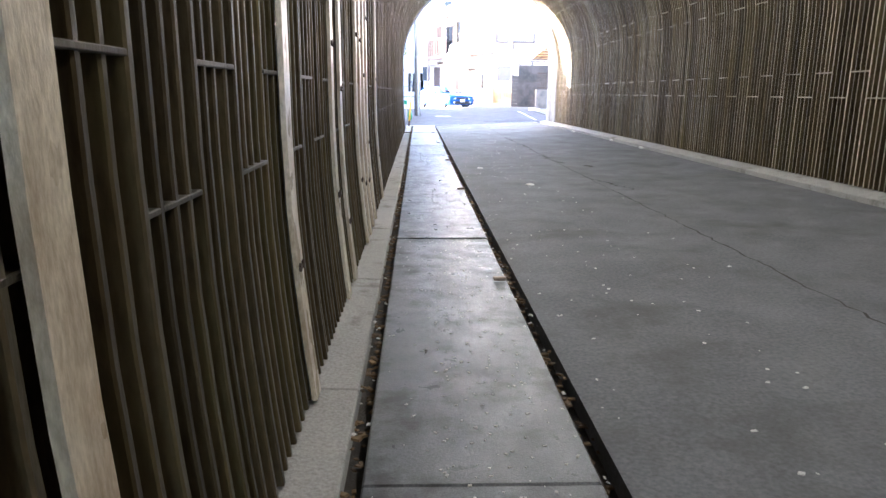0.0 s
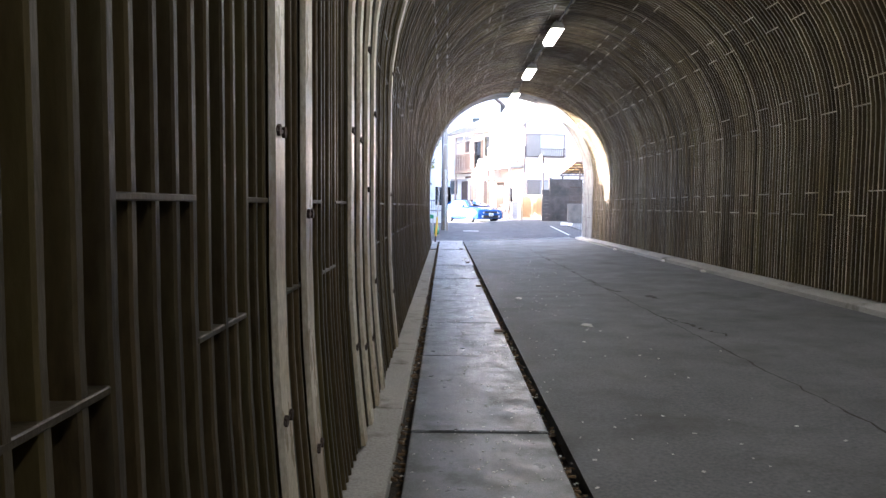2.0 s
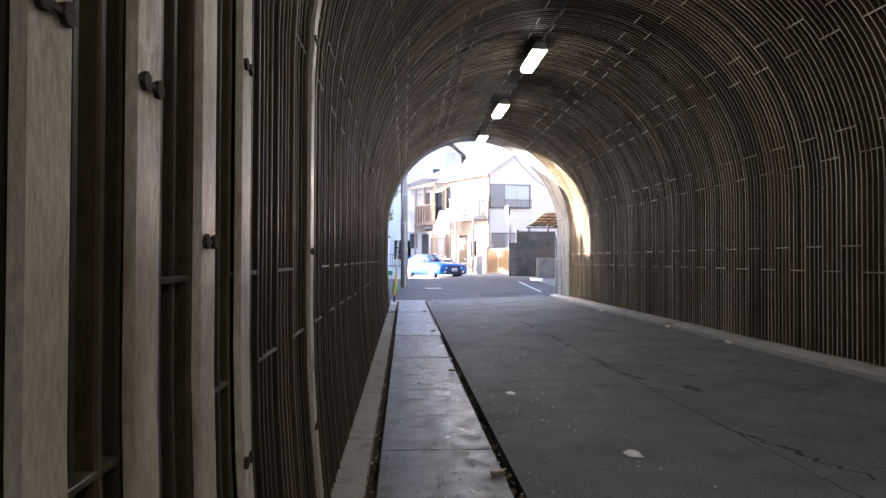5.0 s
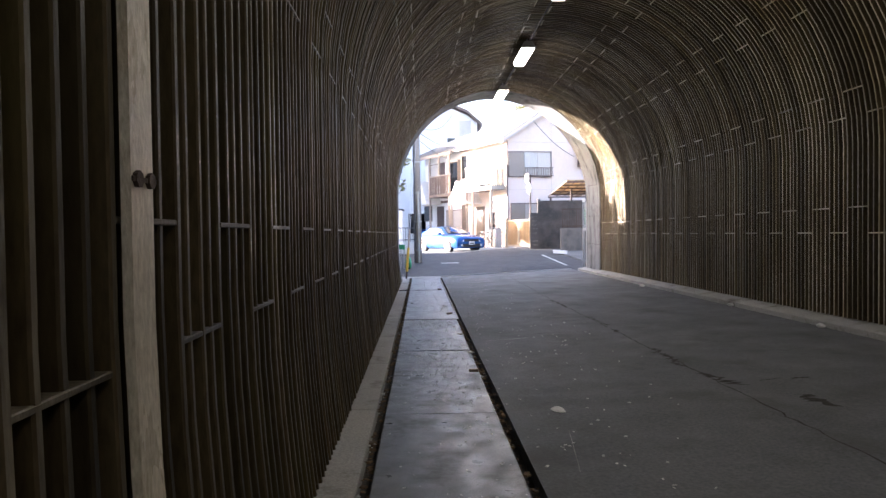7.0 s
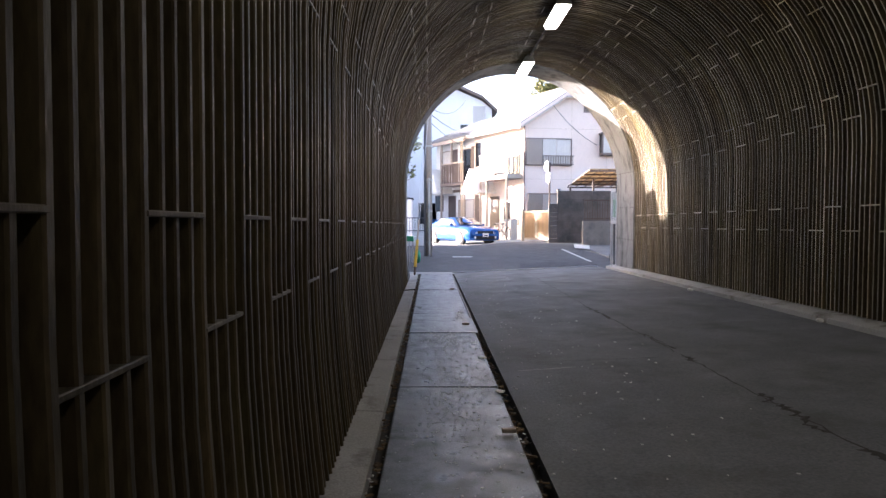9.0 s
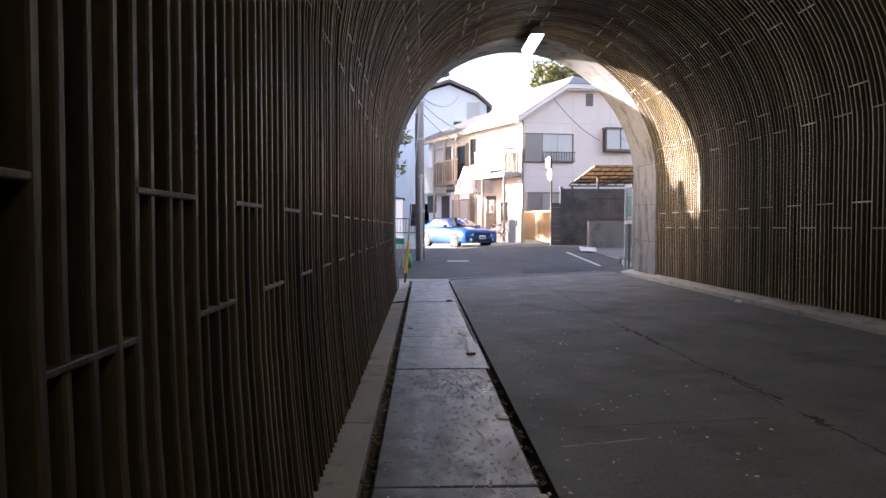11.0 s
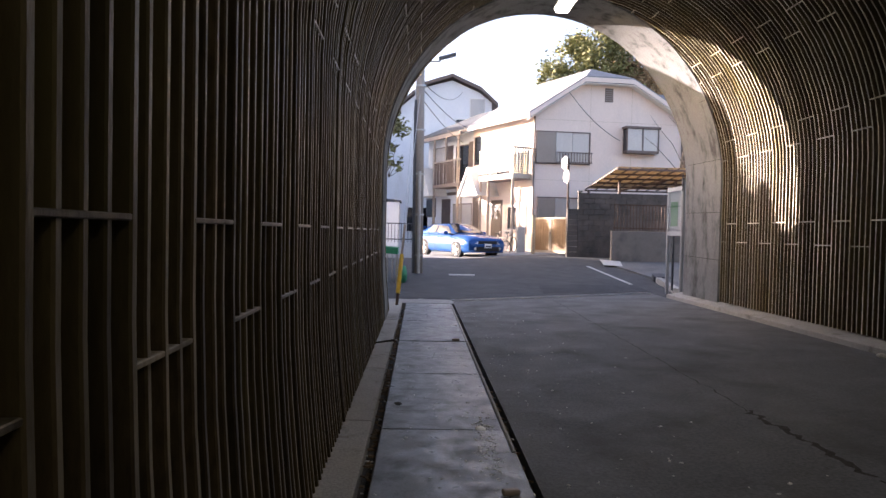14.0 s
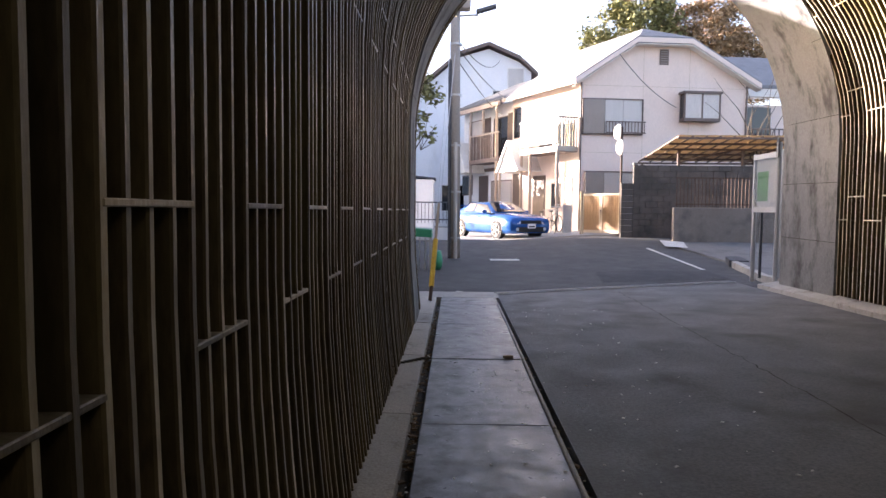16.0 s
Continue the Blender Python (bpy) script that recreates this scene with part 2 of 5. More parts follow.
# headwall round the mouth, on the skew plane of the mouth
bm = bmesh.new()
inner = [on_arch(s, RAD + 0.45)[0] for s in arch_steps(0, ARC, 32)]
for p in inner:
    p.z = max(p.z, 0) if 0 < p.z else -0.4
outer = []
for p in inner:
    d = Vector((p.x - CX, 0, p.z - 2.0))
    k = min(9.0 / max(abs(d.x), 1e-3), 5.6 / max(d.z, 1e-3)) if d.z > 0 else 9.0 / abs(d.x)
    o = Vector((CX, 0, 2.0)) + d * k
    if p.z <= 0:
        o.z = -0.4
    outer.append(o)
sk = lambda p, back: (p.x, y_out(p.x) - 0.05 - back, p.z)
fa = [bm.verts.new(sk(p, 0)) for p in inner]
fb = [bm.verts.new(sk(p, 0)) for p in outer]
ga = [bm.verts.new(sk(p, 0.4)) for p in inner]
gb = [bm.verts.new(sk(p, 0.4)) for p in outer]
for i in range(len(inner) - 1):
    bm.faces.new((fa[i], fa[i + 1], fb[i + 1], fb[i]))
    bm.faces.new((ga[i], ga[i + 1], gb[i + 1], gb[i]))
    bm.faces.new((fb[i], fb[i + 1], gb[i + 1], gb[i]))
one("wall_headwall", bm, CONC, "plain concrete headwall round the tunnel mouth", "retaining wall", "structure")

# walkway, road and footings along the tunnel
TILT = 0.03


def road_z(x):
    return max(0.0, TILT * (x - 1.04))


bm = bmesh.new()
solid(bm, [(1.04, Y_FAR, 0), (5.72, Y_FAR, road_z(5.72)), (5.72, Y_FAR, -0.4), (1.04, Y_FAR, -0.4)], (0, 0.35 - Y_FAR, 0))
for v in bm.verts:
    if v.co.y > 0:
        v.co.y = 0.75 + 0.24 * (v.co.x - 1.04)
road = one("floor_road", bm, ROAD, "worn grey concrete tunnel roadway with stains and fine cracks", "road", "structure")
bm = bmesh.new()
box(bm, (-0.02, Y_BACK, -0.4), (1.04, -0.1, -0.1))
one("floor_gutter", bm, GUTTER, "muddy gutter bed under the walkway slabs", "gutter", "structure")
foot_l = thing("floor_footing_left", pose(0, 0, 0), "pale concrete footing strip along the ribbed wall", "footing", kind="structure")
foot_r = thing("floor_footing_right", pose(0, 0, 0), "low raised concrete footing kerb along the ribbed wall", "kerb", kind="structure")
walkway = thing("floor_walkway", pose(0, 0, 0), "row of worn damp concrete walkway slabs", "walkway", kind="structure")


def strip_piece(name, parent, material, prof, y0, y1, gap=0.004):
    bm = bmesh.new()
    solid(bm, [(x, y0 + gap, z) for x, z in prof], (0, y1 - y0 - 2 * gap, 0))
    bmesh.ops.bevel(bm, geom=[e for e in bm.edges], offset=0.008, segments=1, affect="EDGES")
    return part(name, bm, material, parent)


rng = random.Random(4)
cuts = [-34, -30.2, -26.9, -22.6, -20.4, -18.5, -16.32, -13.4, -10.4, -8.47, -6.5, -4.45, -2.4, -0.55, 0.3]
for a, b in zip(cuts, cuts[1:]):
    dz = rng.uniform(-0.006, 0.004)
    edge = 0.995 if a > -10.5 else 0.96
    strip_piece("slab", walkway, SLAB, [(0.06, dz), (edge, dz + rng.uniform(-0.004, 0.004)), (edge, -0.12), (0.06, -0.12)], a, b)
y = -34.0
while y < -2.0:
    n = min(y + 1.98, -1.55)
    strip_piece("footing_block", foot_l, FOOT, [(-0.45, 0.012), (-0.02, 0.0), (-0.02, -0.3), (-0.45, -0.3)], y, n, 0.004)
    strip_piece("footing_block", foot_r, FOOT, [(5.72, 0.215), (6.2, 0.285), (6.2, -0.3), (5.72, -0.3)], y, n, 0.004)
    y = n
strip_piece("footing_block", foot_l, FOOT, [(-0.45, 0.012), (-0.02, 0.0), (-0.02, -0.3), (-0.45, -0.3)], -1.55, 0.4, 0.004)
strip_piece("footing_block", foot_r, FOOT, [(5.72, 0.215), (6.2, 0.285), (6.2, -0.3), (5.72, -0.3)], -1.55, 1.0, 0.004)
for a, b in ((-9.0, -6.6), (-6.58, -4.5), (-4.48, -2.45), (-2.43, -0.5)):
    strip_piece("edge_lip", walkway, FOOT, [(0.96, 0.004), (0.965, 0.016), (0.993, 0.016), (0.997, -0.05), (0.96, -0.05)], a, b)

# ---------------------------------------------------------------- ground outside
def ground_z(x, y):
    k = min(max((y - 2.0) / 10.3, 0), 1)
    s = min(max((4.6 - x) / 2.4, 0), 1) * min(max((y - 6.0) / 6.0, 0), 1)
    t = road_z(min(max(x, 0), 7)) * min(max((5.0 - y) / 4.0, 0), 1)
    return 0.68 * k * k * (3 - 2 * k) - 0.2 * s + t - 0.012


bm = bmesh.new()
xs = [-600, -200, -60, -20, -8, -4, -2, 0, 1, 2, 3, 4, 5, 6, 7, 8, 10, 14, 20, 60, 200, 600]
ys = [-600, -200, -53, -36, -20, -4, 0.2, 1, 2, 3, 4, 5, 6, 7, 8, 9, 10, 11, 12, 13, 16, 20, 30, 50, 100, 250, 700]
grid = [[bm.verts.new((x, y, ground_z(x, y) if y > 0.5 else (-0.45 if -53 < y else -0.05))) for x in xs] for y in ys]
for a, b in zip(grid, grid[1:]):
    for i in range(len(xs) - 1):
        bm.faces.new((a[i], a[i + 1], b[i + 1], b[i]))
one("ground", bm, ASPHALT, "dark grey asphalt street outside the tunnel", "ground", "structure", smooth=True)

# earth over the tunnel
bm = bmesh.new()
nx, ny = 24, 16
g = []
for j in range(ny + 1):
    y = Y_FAR + (Y_END - 1.2 - Y_FAR) * j / ny
    row = []
    for i in range(nx + 1):
        x = CX - 16 + 32 * i / nx
        d = abs(x - CX) / 16
        z = 8.2 * (1 - d ** 3) - 0.4 + 0.5 * noise.noise((x * 0.3, y * 0.3, 0)) * (1 - d)
        row.append(bm.verts.new((x, y + 0.3 * (x - CX) * (j / ny), z)))
    g.append(row)
for a, b in zip(g, g[1:]):
    for i in range(nx):
        bm.faces.new((a[i], a[i + 1], b[i + 1], b[i]))
one("ground_hill", bm, SOIL, "earth bank over the tunnel", "hillside", "structure", smooth=True)

# ---------------------------------------------------------------- tunnel lamps
def tunnel_lamp(m):
    lamp = thing("tunnel_lamp", m, "lit fluorescent batten lamp under the tunnel crown", "lamp", "tunnel lamps")
    bm = bmesh.new()
    solid(bm, [(-0.09, -0.68, 0.14), (0.09, -0.68, 0.14), (0.15, -0.68, 0.0), (-0.15, -0.68, 0.0)], (0, 1.36, 0))
    part("housing", bm, LAMPBODY, lamp)
    bm = bmesh.new()
    solid(bm, [(-0.14, -0.65, -0.004), (0.14, -0.65, -0.004), (0.1, -0.65, -0.07), (-0.1, -0.65, -0.07)], (0, 1.3, 0))
    part("diffuser", bm, LAMPGLOW, lamp, "glowing yellowish diffuser")
    for y in (-0.5, 0.5):
        bm = bmesh.new()
        rod(bm, (0, y, 0.13), (0, y, 0.24), 0.015, 8)
        part("hanger", bm, STEEL, lamp)
    return lamp


lamp = tunnel_lamp(pose(2.75, -2.2, 5.46))
# the last three are out of view, added to carry the row on as fill
for y in (-6.5, -10.95, -15.15, -19.5, -23.9, -28.3):
    copy_thing(lamp, pose(2.75, y, 5.46))

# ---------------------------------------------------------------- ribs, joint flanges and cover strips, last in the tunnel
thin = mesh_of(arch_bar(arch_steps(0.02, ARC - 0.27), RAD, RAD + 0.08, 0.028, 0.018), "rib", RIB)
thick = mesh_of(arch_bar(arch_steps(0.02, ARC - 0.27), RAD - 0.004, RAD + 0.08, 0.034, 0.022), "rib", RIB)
# second slot takes the flank colour with its painted shade
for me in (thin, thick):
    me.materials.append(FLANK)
y0 = -9.93
k0 = math.ceil((-33.9 - y0) / (RING / 4))
k1 = math.floor((-1.0 - y0) / (RING / 4))
far = bmesh.new()
rng = random.Random(7)
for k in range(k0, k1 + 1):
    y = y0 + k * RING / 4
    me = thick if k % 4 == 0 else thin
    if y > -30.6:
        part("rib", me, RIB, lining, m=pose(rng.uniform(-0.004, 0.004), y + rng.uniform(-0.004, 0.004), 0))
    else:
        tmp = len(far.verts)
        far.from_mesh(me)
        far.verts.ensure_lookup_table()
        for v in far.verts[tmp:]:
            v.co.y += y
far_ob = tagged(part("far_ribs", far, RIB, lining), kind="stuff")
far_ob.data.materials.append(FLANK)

STEP = (13.57 - 1.485) / 8
rest = bmesh.new()
tie_bm = bmesh.new()
box(tie_bm, (-0.008, 0.0, -0.06), (0.008, RING, 0.005), chamfer=0.003)
tie = mesh_of(tie_bm, "joint_flange", RIB)
r0 = math.ceil((-33.5 - y0) / RING)
for r in range(r0, math.floor((-1.2 - y0) / RING) + 1):
    for i in range(9):
        s = (1.485 if r % 2 == 0 else 1.15) + i * STEP
        p, d = on_arch(s, RAD)
        if s > ARC - 0.3:
            continue
        side = Vector((0, 1, 0)).cross(d)
        m = Matrix((side, (0, 1, 0), d)).transposed().to_4x4()
        m.translation = p + Vector((0, y0 + r * RING, 0))
        if i in (0, 1, 7, 8) and y0 + r * RING > -30.6:
            part("joint_flange", tie, RIB, lining, m=m)
        else:
            tmp = len(rest.verts)
            rest.from_mesh(tie)
            rest.verts.ensure_lookup_table()
            for v in rest.verts[tmp:]:
                v.co = m @ v.co
tagged(part("upper_joint_flanges", rest, RIB, lining), kind="stuff")

rng = random.Random(11)
for y in (-28.1, -26.2, -24.65, -24.18, -22.9, -22.52, -22.1, -21.68, -20.1):
    strip = part("cover_strip", arch_bar(arch_steps(0.03, 7.0), RAD - 0.03, RAD - 0.008, 0.13), STRIP, lining, "pale rust-streaked steel cover strip",
                 pose(0, y, 0))
    strip.data.materials.append(STRIP)
    s = rng.uniform(0.4, 0.9)
    while s < 6.8:
        p, d = on_arch(s, RAD - 0.03)
        for dy in (-0.035, 0.035):
            bm = bmesh.new()
            q = p + Vector((0, dy, 0))
            rod(bm, q - d * 0.004, q + d * 0.011, 0.02, 7)
            part("bolt", bm, BOLT, strip)
        bm = bmesh.new()
        solid(bm, [p + Vector((0, -0.066, -0.006)) + d * 0.003, p + Vector((0, 0.066, -0.006)) + d * 0.003,
                   p + Vector((0, 0.066, 0.006)) + d * 0.003, p + Vector((0, -0.066, 0.006)) + d * 0.003], d * 0.004)
        part("joint", bm, BOLT, strip, "dark joint line")
        s += rng.uniform(0.95, 1.35)

# formwork joints and panel edges on the concrete ring
for s0 in (1.05, 1.95, 2.95, 4.1, 5.4):
    for s in (s0, ARC - s0):
        p, d = on_arch(s, RAD - 0.02)
        ya, yb = y_in(p.x), y_out(p.x)
        side = Vector((0, 1, 0)).cross(d) * 0.004
        bm = bmesh.new()
        solid(bm, [p - side + Vector((0, ya + 0.01, 0)), p + side + Vector((0, ya + 0.01, 0)), p + side + Vector((0, yb - 0.01, 0.03)), p - side + Vector((0, yb - 0.01, 0.03))], d * 0.004)
        part("formwork_joint", bm, CRACK, portal)

# ---------------------------------------------------------------- street materials
PINK = surf("pale_pink_render", (0.72, 0.6, 0.53), (0.8, 0.68, 0.605), 2.0, (0.75, 0.9), 0.06, 40, grain=0.15, stain=(0.62, 0.53, 0.47), stain_at=(0.58, 0.85), stain_size=1.2, streak=2)
WHITEWALL = surf("white_render", (0.7, 0.71, 0.74), (0.8, 0.8, 0.8), 2.0, (0.7, 0.9), 0.06, 40, grain=0.15, stain=(0.62, 0.62, 0.6), stain_at=(0.55, 0.8), stain_size=1.0, streak=3)
PATCH = surf("new_asphalt", (0.028, 0.029, 0.032), (0.045, 0.046, 0.05), 1.0, (0.75, 0.95), 0.3, 90)
BALCONY = surf("cream_balcony_paint", (0.34, 0.31, 0.26), (0.44, 0.41, 0.355), 0.5, (0.5, 0.7), 0.06, grain=0.3, stain=(0.27, 0.24, 0.2), stain_at=(0.58, 0.8), stain_size=0.4)
WHITETRIM = surf("white_painted_wood", (0.68, 0.66, 0.62), (0.78, 0.76, 0.72), 0.5, (0.5, 0.7), 0.06, grain=0.2, stain=(0.5, 0.46, 0.4), stain_at=(0.6, 0.8), stain_size=0.4)
SLATE = surf("grey_slate_roof", (0.16, 0.165, 0.18), (0.22, 0.225, 0.24), 1.0, (0.5, 0.75), 0.3, 25, vary=0.12)
DARKROOF = surf("dark_slate_roof", (0.06, 0.065, 0.075), (0.1, 0.105, 0.115), 1.0, (0.65, 0.85), 0.3, 25, vary=0.12, spec=0.2)
BROWNTRIM = surf("brown_metal_trim", (0.1, 0.07, 0.06), (0.15, 0.11, 0.095), 0.5, (0.4, 0.6), 0.06)
TAUPE = surf("taupe_shutter_metal", (0.25, 0.21, 0.18), (0.31, 0.265, 0.23), 0.8, (0.4, 0.6), 0.06)
CURTAIN = surf("curtained_pane", (0.42, 0.39, 0.37), (0.55, 0.51, 0.48), 0.4, (0.08, 0.15), 0.0, streak=6)
DARKGLASS = glass_like("dark_window_glass", (0.02, 0.023, 0.028))
DARKDOOR = surf("dark_brown_door", (0.05, 0.035, 0.03), (0.09, 0.06, 0.05), 0.5, (0.4, 0.6), 0.08)
BLOCK = surf("sooty_concrete_block", (0.085, 0.07, 0.06), (0.14, 0.118, 0.1), 0.6, (0.8, 0.95), 0.35, 50, stain=(0.055, 0.05, 0.045), stain_at=(0.42, 0.68), stain_size=0.6, vary=0.07)
LOWCONC = surf("weathered_low_concrete", (0.16, 0.138, 0.118), (0.23, 0.202, 0.176), 0.8, (0.75, 0.92), 0.3, 55, stain=(0.12, 0.11, 0.1), stain_at=(0.5, 0.7), stain_size=0.5)
RUST = surf("rusty_iron", (0.045, 0.025, 0.018), (0.085, 0.048, 0.032), 0.3, (0.6, 0.85), 0.15)
BARE = surf("weathered_pale_rail", (0.3, 0.23, 0.17), (0.42, 0.34, 0.27), 0.3, (0.5, 0.75), 0.1)
TIMBER = surf("orange_brown_wood", (0.2, 0.11, 0.045), (0.28, 0.16, 0.07), 0.5, (0.5, 0.7), 0.12, streak=8, vary=0.12)
CREAM = surf("cream_gate_frame", (0.42, 0.34, 0.23), (0.52, 0.43, 0.31), 0.4, (0.45, 0.65), 0.08)
AMBER = surf("amber_carport_sheet", (0.36, 0.27, 0.15), (0.47, 0.37, 0.22), 0.6, (0.3, 0.5), 0.06, vary=0.2)
at = AMBER.node_tree
tr, mx = at.nodes.new("ShaderNodeBsdfTranslucent"), at.nodes.new("ShaderNodeMixShader")
tr.inputs["Color"].default_value, mx.inputs[0].default_value = (0.55, 0.42, 0.26, 1), 0.45
at.links.new(at.nodes["Principled BSDF"].outputs[0], mx.inputs[1])
at.links.new(tr.outputs[0], mx.inputs[2])
at.links.new(mx.outputs[0], at.nodes["Material Output"].inputs["Surface"])
POLECONC = surf("pole_concrete", (0.27, 0.245, 0.22), (0.36, 0.33, 0.3), 0.6, (0.7, 0.9), 0.15, 60, stain=(0.24, 0.22, 0.2), stain_at=(0.55, 0.75), stain_size=0.4, streak=5)
YELLOW = surf("yellow_plastic_guard", (0.62, 0.4, 0.03), (0.72, 0.48, 0.05), 0.3, (0.4, 0.6), 0.08, stain=(0.35, 0.22, 0.04), stain_at=(0.58, 0.75), stain_size=0.12)
BLACK = surf("black_cable", (0.015, 0.015, 0.016), (0.03, 0.03, 0.03), 0.3, (0.5, 0.7), 0.0)
GREEN = surf("green_plastic", (0.01, 0.2, 0.1), (0.02, 0.28, 0.14), 0.4, (0.4, 0.6), 0.1)
CARBLUE = surf("metallic_blue_paint", (0.014, 0.085, 0.3), (0.018, 0.1, 0.34), 1.0, (0.16, 0.24), 0.0, metal=0.3)
RUBBER = surf("tyre_rubber", (0.012, 0.012, 0.013), (0.025, 0.025, 0.026), 0.2, (0.7, 0.9), 0.1)
ALLOY = surf("silver_alloy", (0.5, 0.48, 0.44), (0.6, 0.58, 0.54), 0.2, (0.25, 0.4), 0.0, metal=0.6)
PLATEWHITE = surf("white_plate", (0.74, 0.75, 0.74), (0.8, 0.8, 0.79), 0.2, (0.4, 0.5), 0.0)
LENS = glass_like("headlight_lens", (0.55, 0.58, 0.62), 0.08)
MIRROR = bpy.data.materials.new("convex_mirror")
MIRROR.use_nodes = True
MIRROR.node_tree.nodes["Principled BSDF"].inputs["Metallic"].default_value = 1.0
MIRROR.node_tree.nodes["Principled BSDF"].inputs["Roughness"].default_value = 0.04
LEAFG = surf("evergreen_leaf", (0.12, 0.13, 0.045), (0.25, 0.24, 0.09), 0.8, (0.5, 0.75), 0.0, vary=0.45, island=True)
LEAFB = surf("dry_brown_leaf", (0.24, 0.15, 0.07), (0.38, 0.26, 0.14), 0.8, (0.6, 0.85), 0.0, vary=0.4, island=True)
BARK = surf("bark", (0.07, 0.055, 0.04), (0.13, 0.105, 0.08), 0.3, (0.8, 0.95), 0.4, streak=4)
CLEAR = bpy.data.materials.new("clear_glass")
CLEAR.use_nodes = True
cp = CLEAR.node_tree.nodes["Principled BSDF"]
cp.inputs["Transmission Weight"].default_value, cp.inputs["Roughness"].default_value, cp.inputs["IOR"].default_value = 1.0, 0.02, 1.3
POSTER = surf("pale_notice_paper", (0.6, 0.64, 0.64), (0.7, 0.73, 0.72), 0.2, (0.4, 0.6), 0.0)
POSTERGREEN = surf("green_poster", (0.1, 0.36, 0.12), (0.2, 0.46, 0.2), 0.2, (0.4, 0.6), 0.0)

# ---------------------------------------------------------------- the pink house with its side wing
U = Vector((0.993, 0.119, 0))
B = Vector((-0.46, 0.888, 0))
O = Vector((5.45, 16.9, 0))
SIDE = Vector((-0.888, -0.46, 0))      # outward from the side facade


def hp(x, d, z, out=0.0):
    """A point of the house: along the gable front, back along the side facade, height, and out of the side facade."""
    return O + U * x + B * d + SIDE * out + Vector((0, 0, z))


FRONT = Vector((0.119, -0.993, 0))


def front_box(bm, x0, x1, z0, z1, o0, o1):
    a, b = hp(x0, 0, z0), hp(x1, 0, z0)
    solid(bm, [a + FRONT * o0, b + FRONT * o0, b + FRONT * o1, a + FRONT * o1], (0, 0, z1 - z0))


def side_box(bm, d0, d1, z0, z1, o0, o1):
    solid(bm, [hp(0, d0, z0, o0), hp(0, d1, z0, o0), hp(0, d1, z0, o1), hp(0, d0, z0, o1)], (0, 0, z1 - z0))


house = thing("house", pose(0, 0, 0), "two storey house with pale pink rendered walls and grey roof", "house")
bm = bmesh.new()
prof = [(0, 0.4), (7.1, 0.4), (7.1, 6.95), (4.45, 8.42), (2.25, 8.42), (0, 6.95)]
solid(bm, [hp(x, 0, z) for x, z in prof], B * 5.3)
part("wall", bm, PINK, house)
# roof: two slopes with thick edges and a hip in front
top = [(-0.42, 6.78), (2.2, 8.52), (4.5, 8.52), (7.55, 6.78)]
for i, (p, q, nm) in enumerate(((top[0], top[1], "roof_slope"), (top[3], top[2], "roof_slope"))):
    bm = bmesh.new()
    ridge = (3.35, 9.2)
    th = Vector((0, 0, 0.16))
    f = FRONT * 0.42
    lo0, lo1 = hp(*p[:1], 0, p[1]) + f, hp(p[0], 5.5, p[1])
    hi0, hi1 = hp(q[0], 0, q[1]) + f, hp(q[0], 5.5, q[1])
    r0, r1 = hp(ridge[0], 1.1, ridge[1]), hp(ridge[0], 5.5, ridge[1])
    a = [bm.verts.new(v) for v in (lo0, hi0, r0, r1, lo1)]
    b = [bm.verts.new(v + th) for v in (lo0, hi0, r0, r1, lo1)]
    bm.faces.new(a)
    bm.faces.new(b[::-1])
    for j in range(5):
        k = (j + 1) % 5
        bm.faces.new((a[j], a[k], b[k], b[j]))
    part(nm, bm, SLATE, house)
bm = bmesh.new()
a = [hp(2.2, 0, 8.52) + FRONT * 0.42, hp(4.5, 0, 8.52) + FRONT * 0.42, hp(3.35, 1.1, 9.2)]
solid(bm, a, (0, 0, 0.16))
part("roof_hip", bm, SLATE, house)
for p, q in ((top[0], top[1]), (top[1], top[2]), (top[2], top[3])):
    bm = bmesh.new()
    a, b = hp(p[0], 0, p[1]) + FRONT * 0.44, hp(q[0], 0, q[1]) + FRONT * 0.44
    solid(bm, [a + Vector((0, 0, 0.1)), b + Vector((0, 0, 0.1)), b - Vector((0, 0, 0.1)), a - Vector((0, 0, 0.1))], FRONT * -0.05)
    part("barge_board", bm, PINK, house, "pale pink barge board")
    bm = bmesh.new()
    solid(bm, [a + Vector((0, 0, -0.14)), b + Vector((0, 0, -0.14)), b + Vector((0, 0, -0.17)), a + Vector((0, 0, -0.17))], FRONT * -0.46)
    part("soffit", bm, WHITETRIM, house)
bm = bmesh.new()
solid(bm, [hp(-0.42, -0.4, 6.84), hp(-0.5, -0.4, 6.84), hp(-0.5, -0.4, 6.72), hp(-0.42, -0.4, 6.72)], B * 5.9)
part("gutter", bm, BROWNTRIM, house)
for x in (-0.05, 7.12):
    bm = bmesh.new()
    rod(bm, hp(x, 0, 0.6) + FRONT * 0.06, hp(x, 0, 6.8) + FRONT * 0.06, 0.04, 8)
    part("downpipe", bm, BROWNTRIM, house)
bm = bmesh.new()
front_box(bm, 3.28, 3.66, 7.62, 8.25, 0.0, 0.03)
vent = part("vent", bm, BROWNTRIM, house, "brown louvred gable vent")
for i in range(6):
    bm = bmesh.new()
    front_box(bm, 3.31, 3.63, 7.67 + i * 0.095, 7.7 + i * 0.095, 0.03, 0.055)
    part("slat", bm, TAUPE, vent)
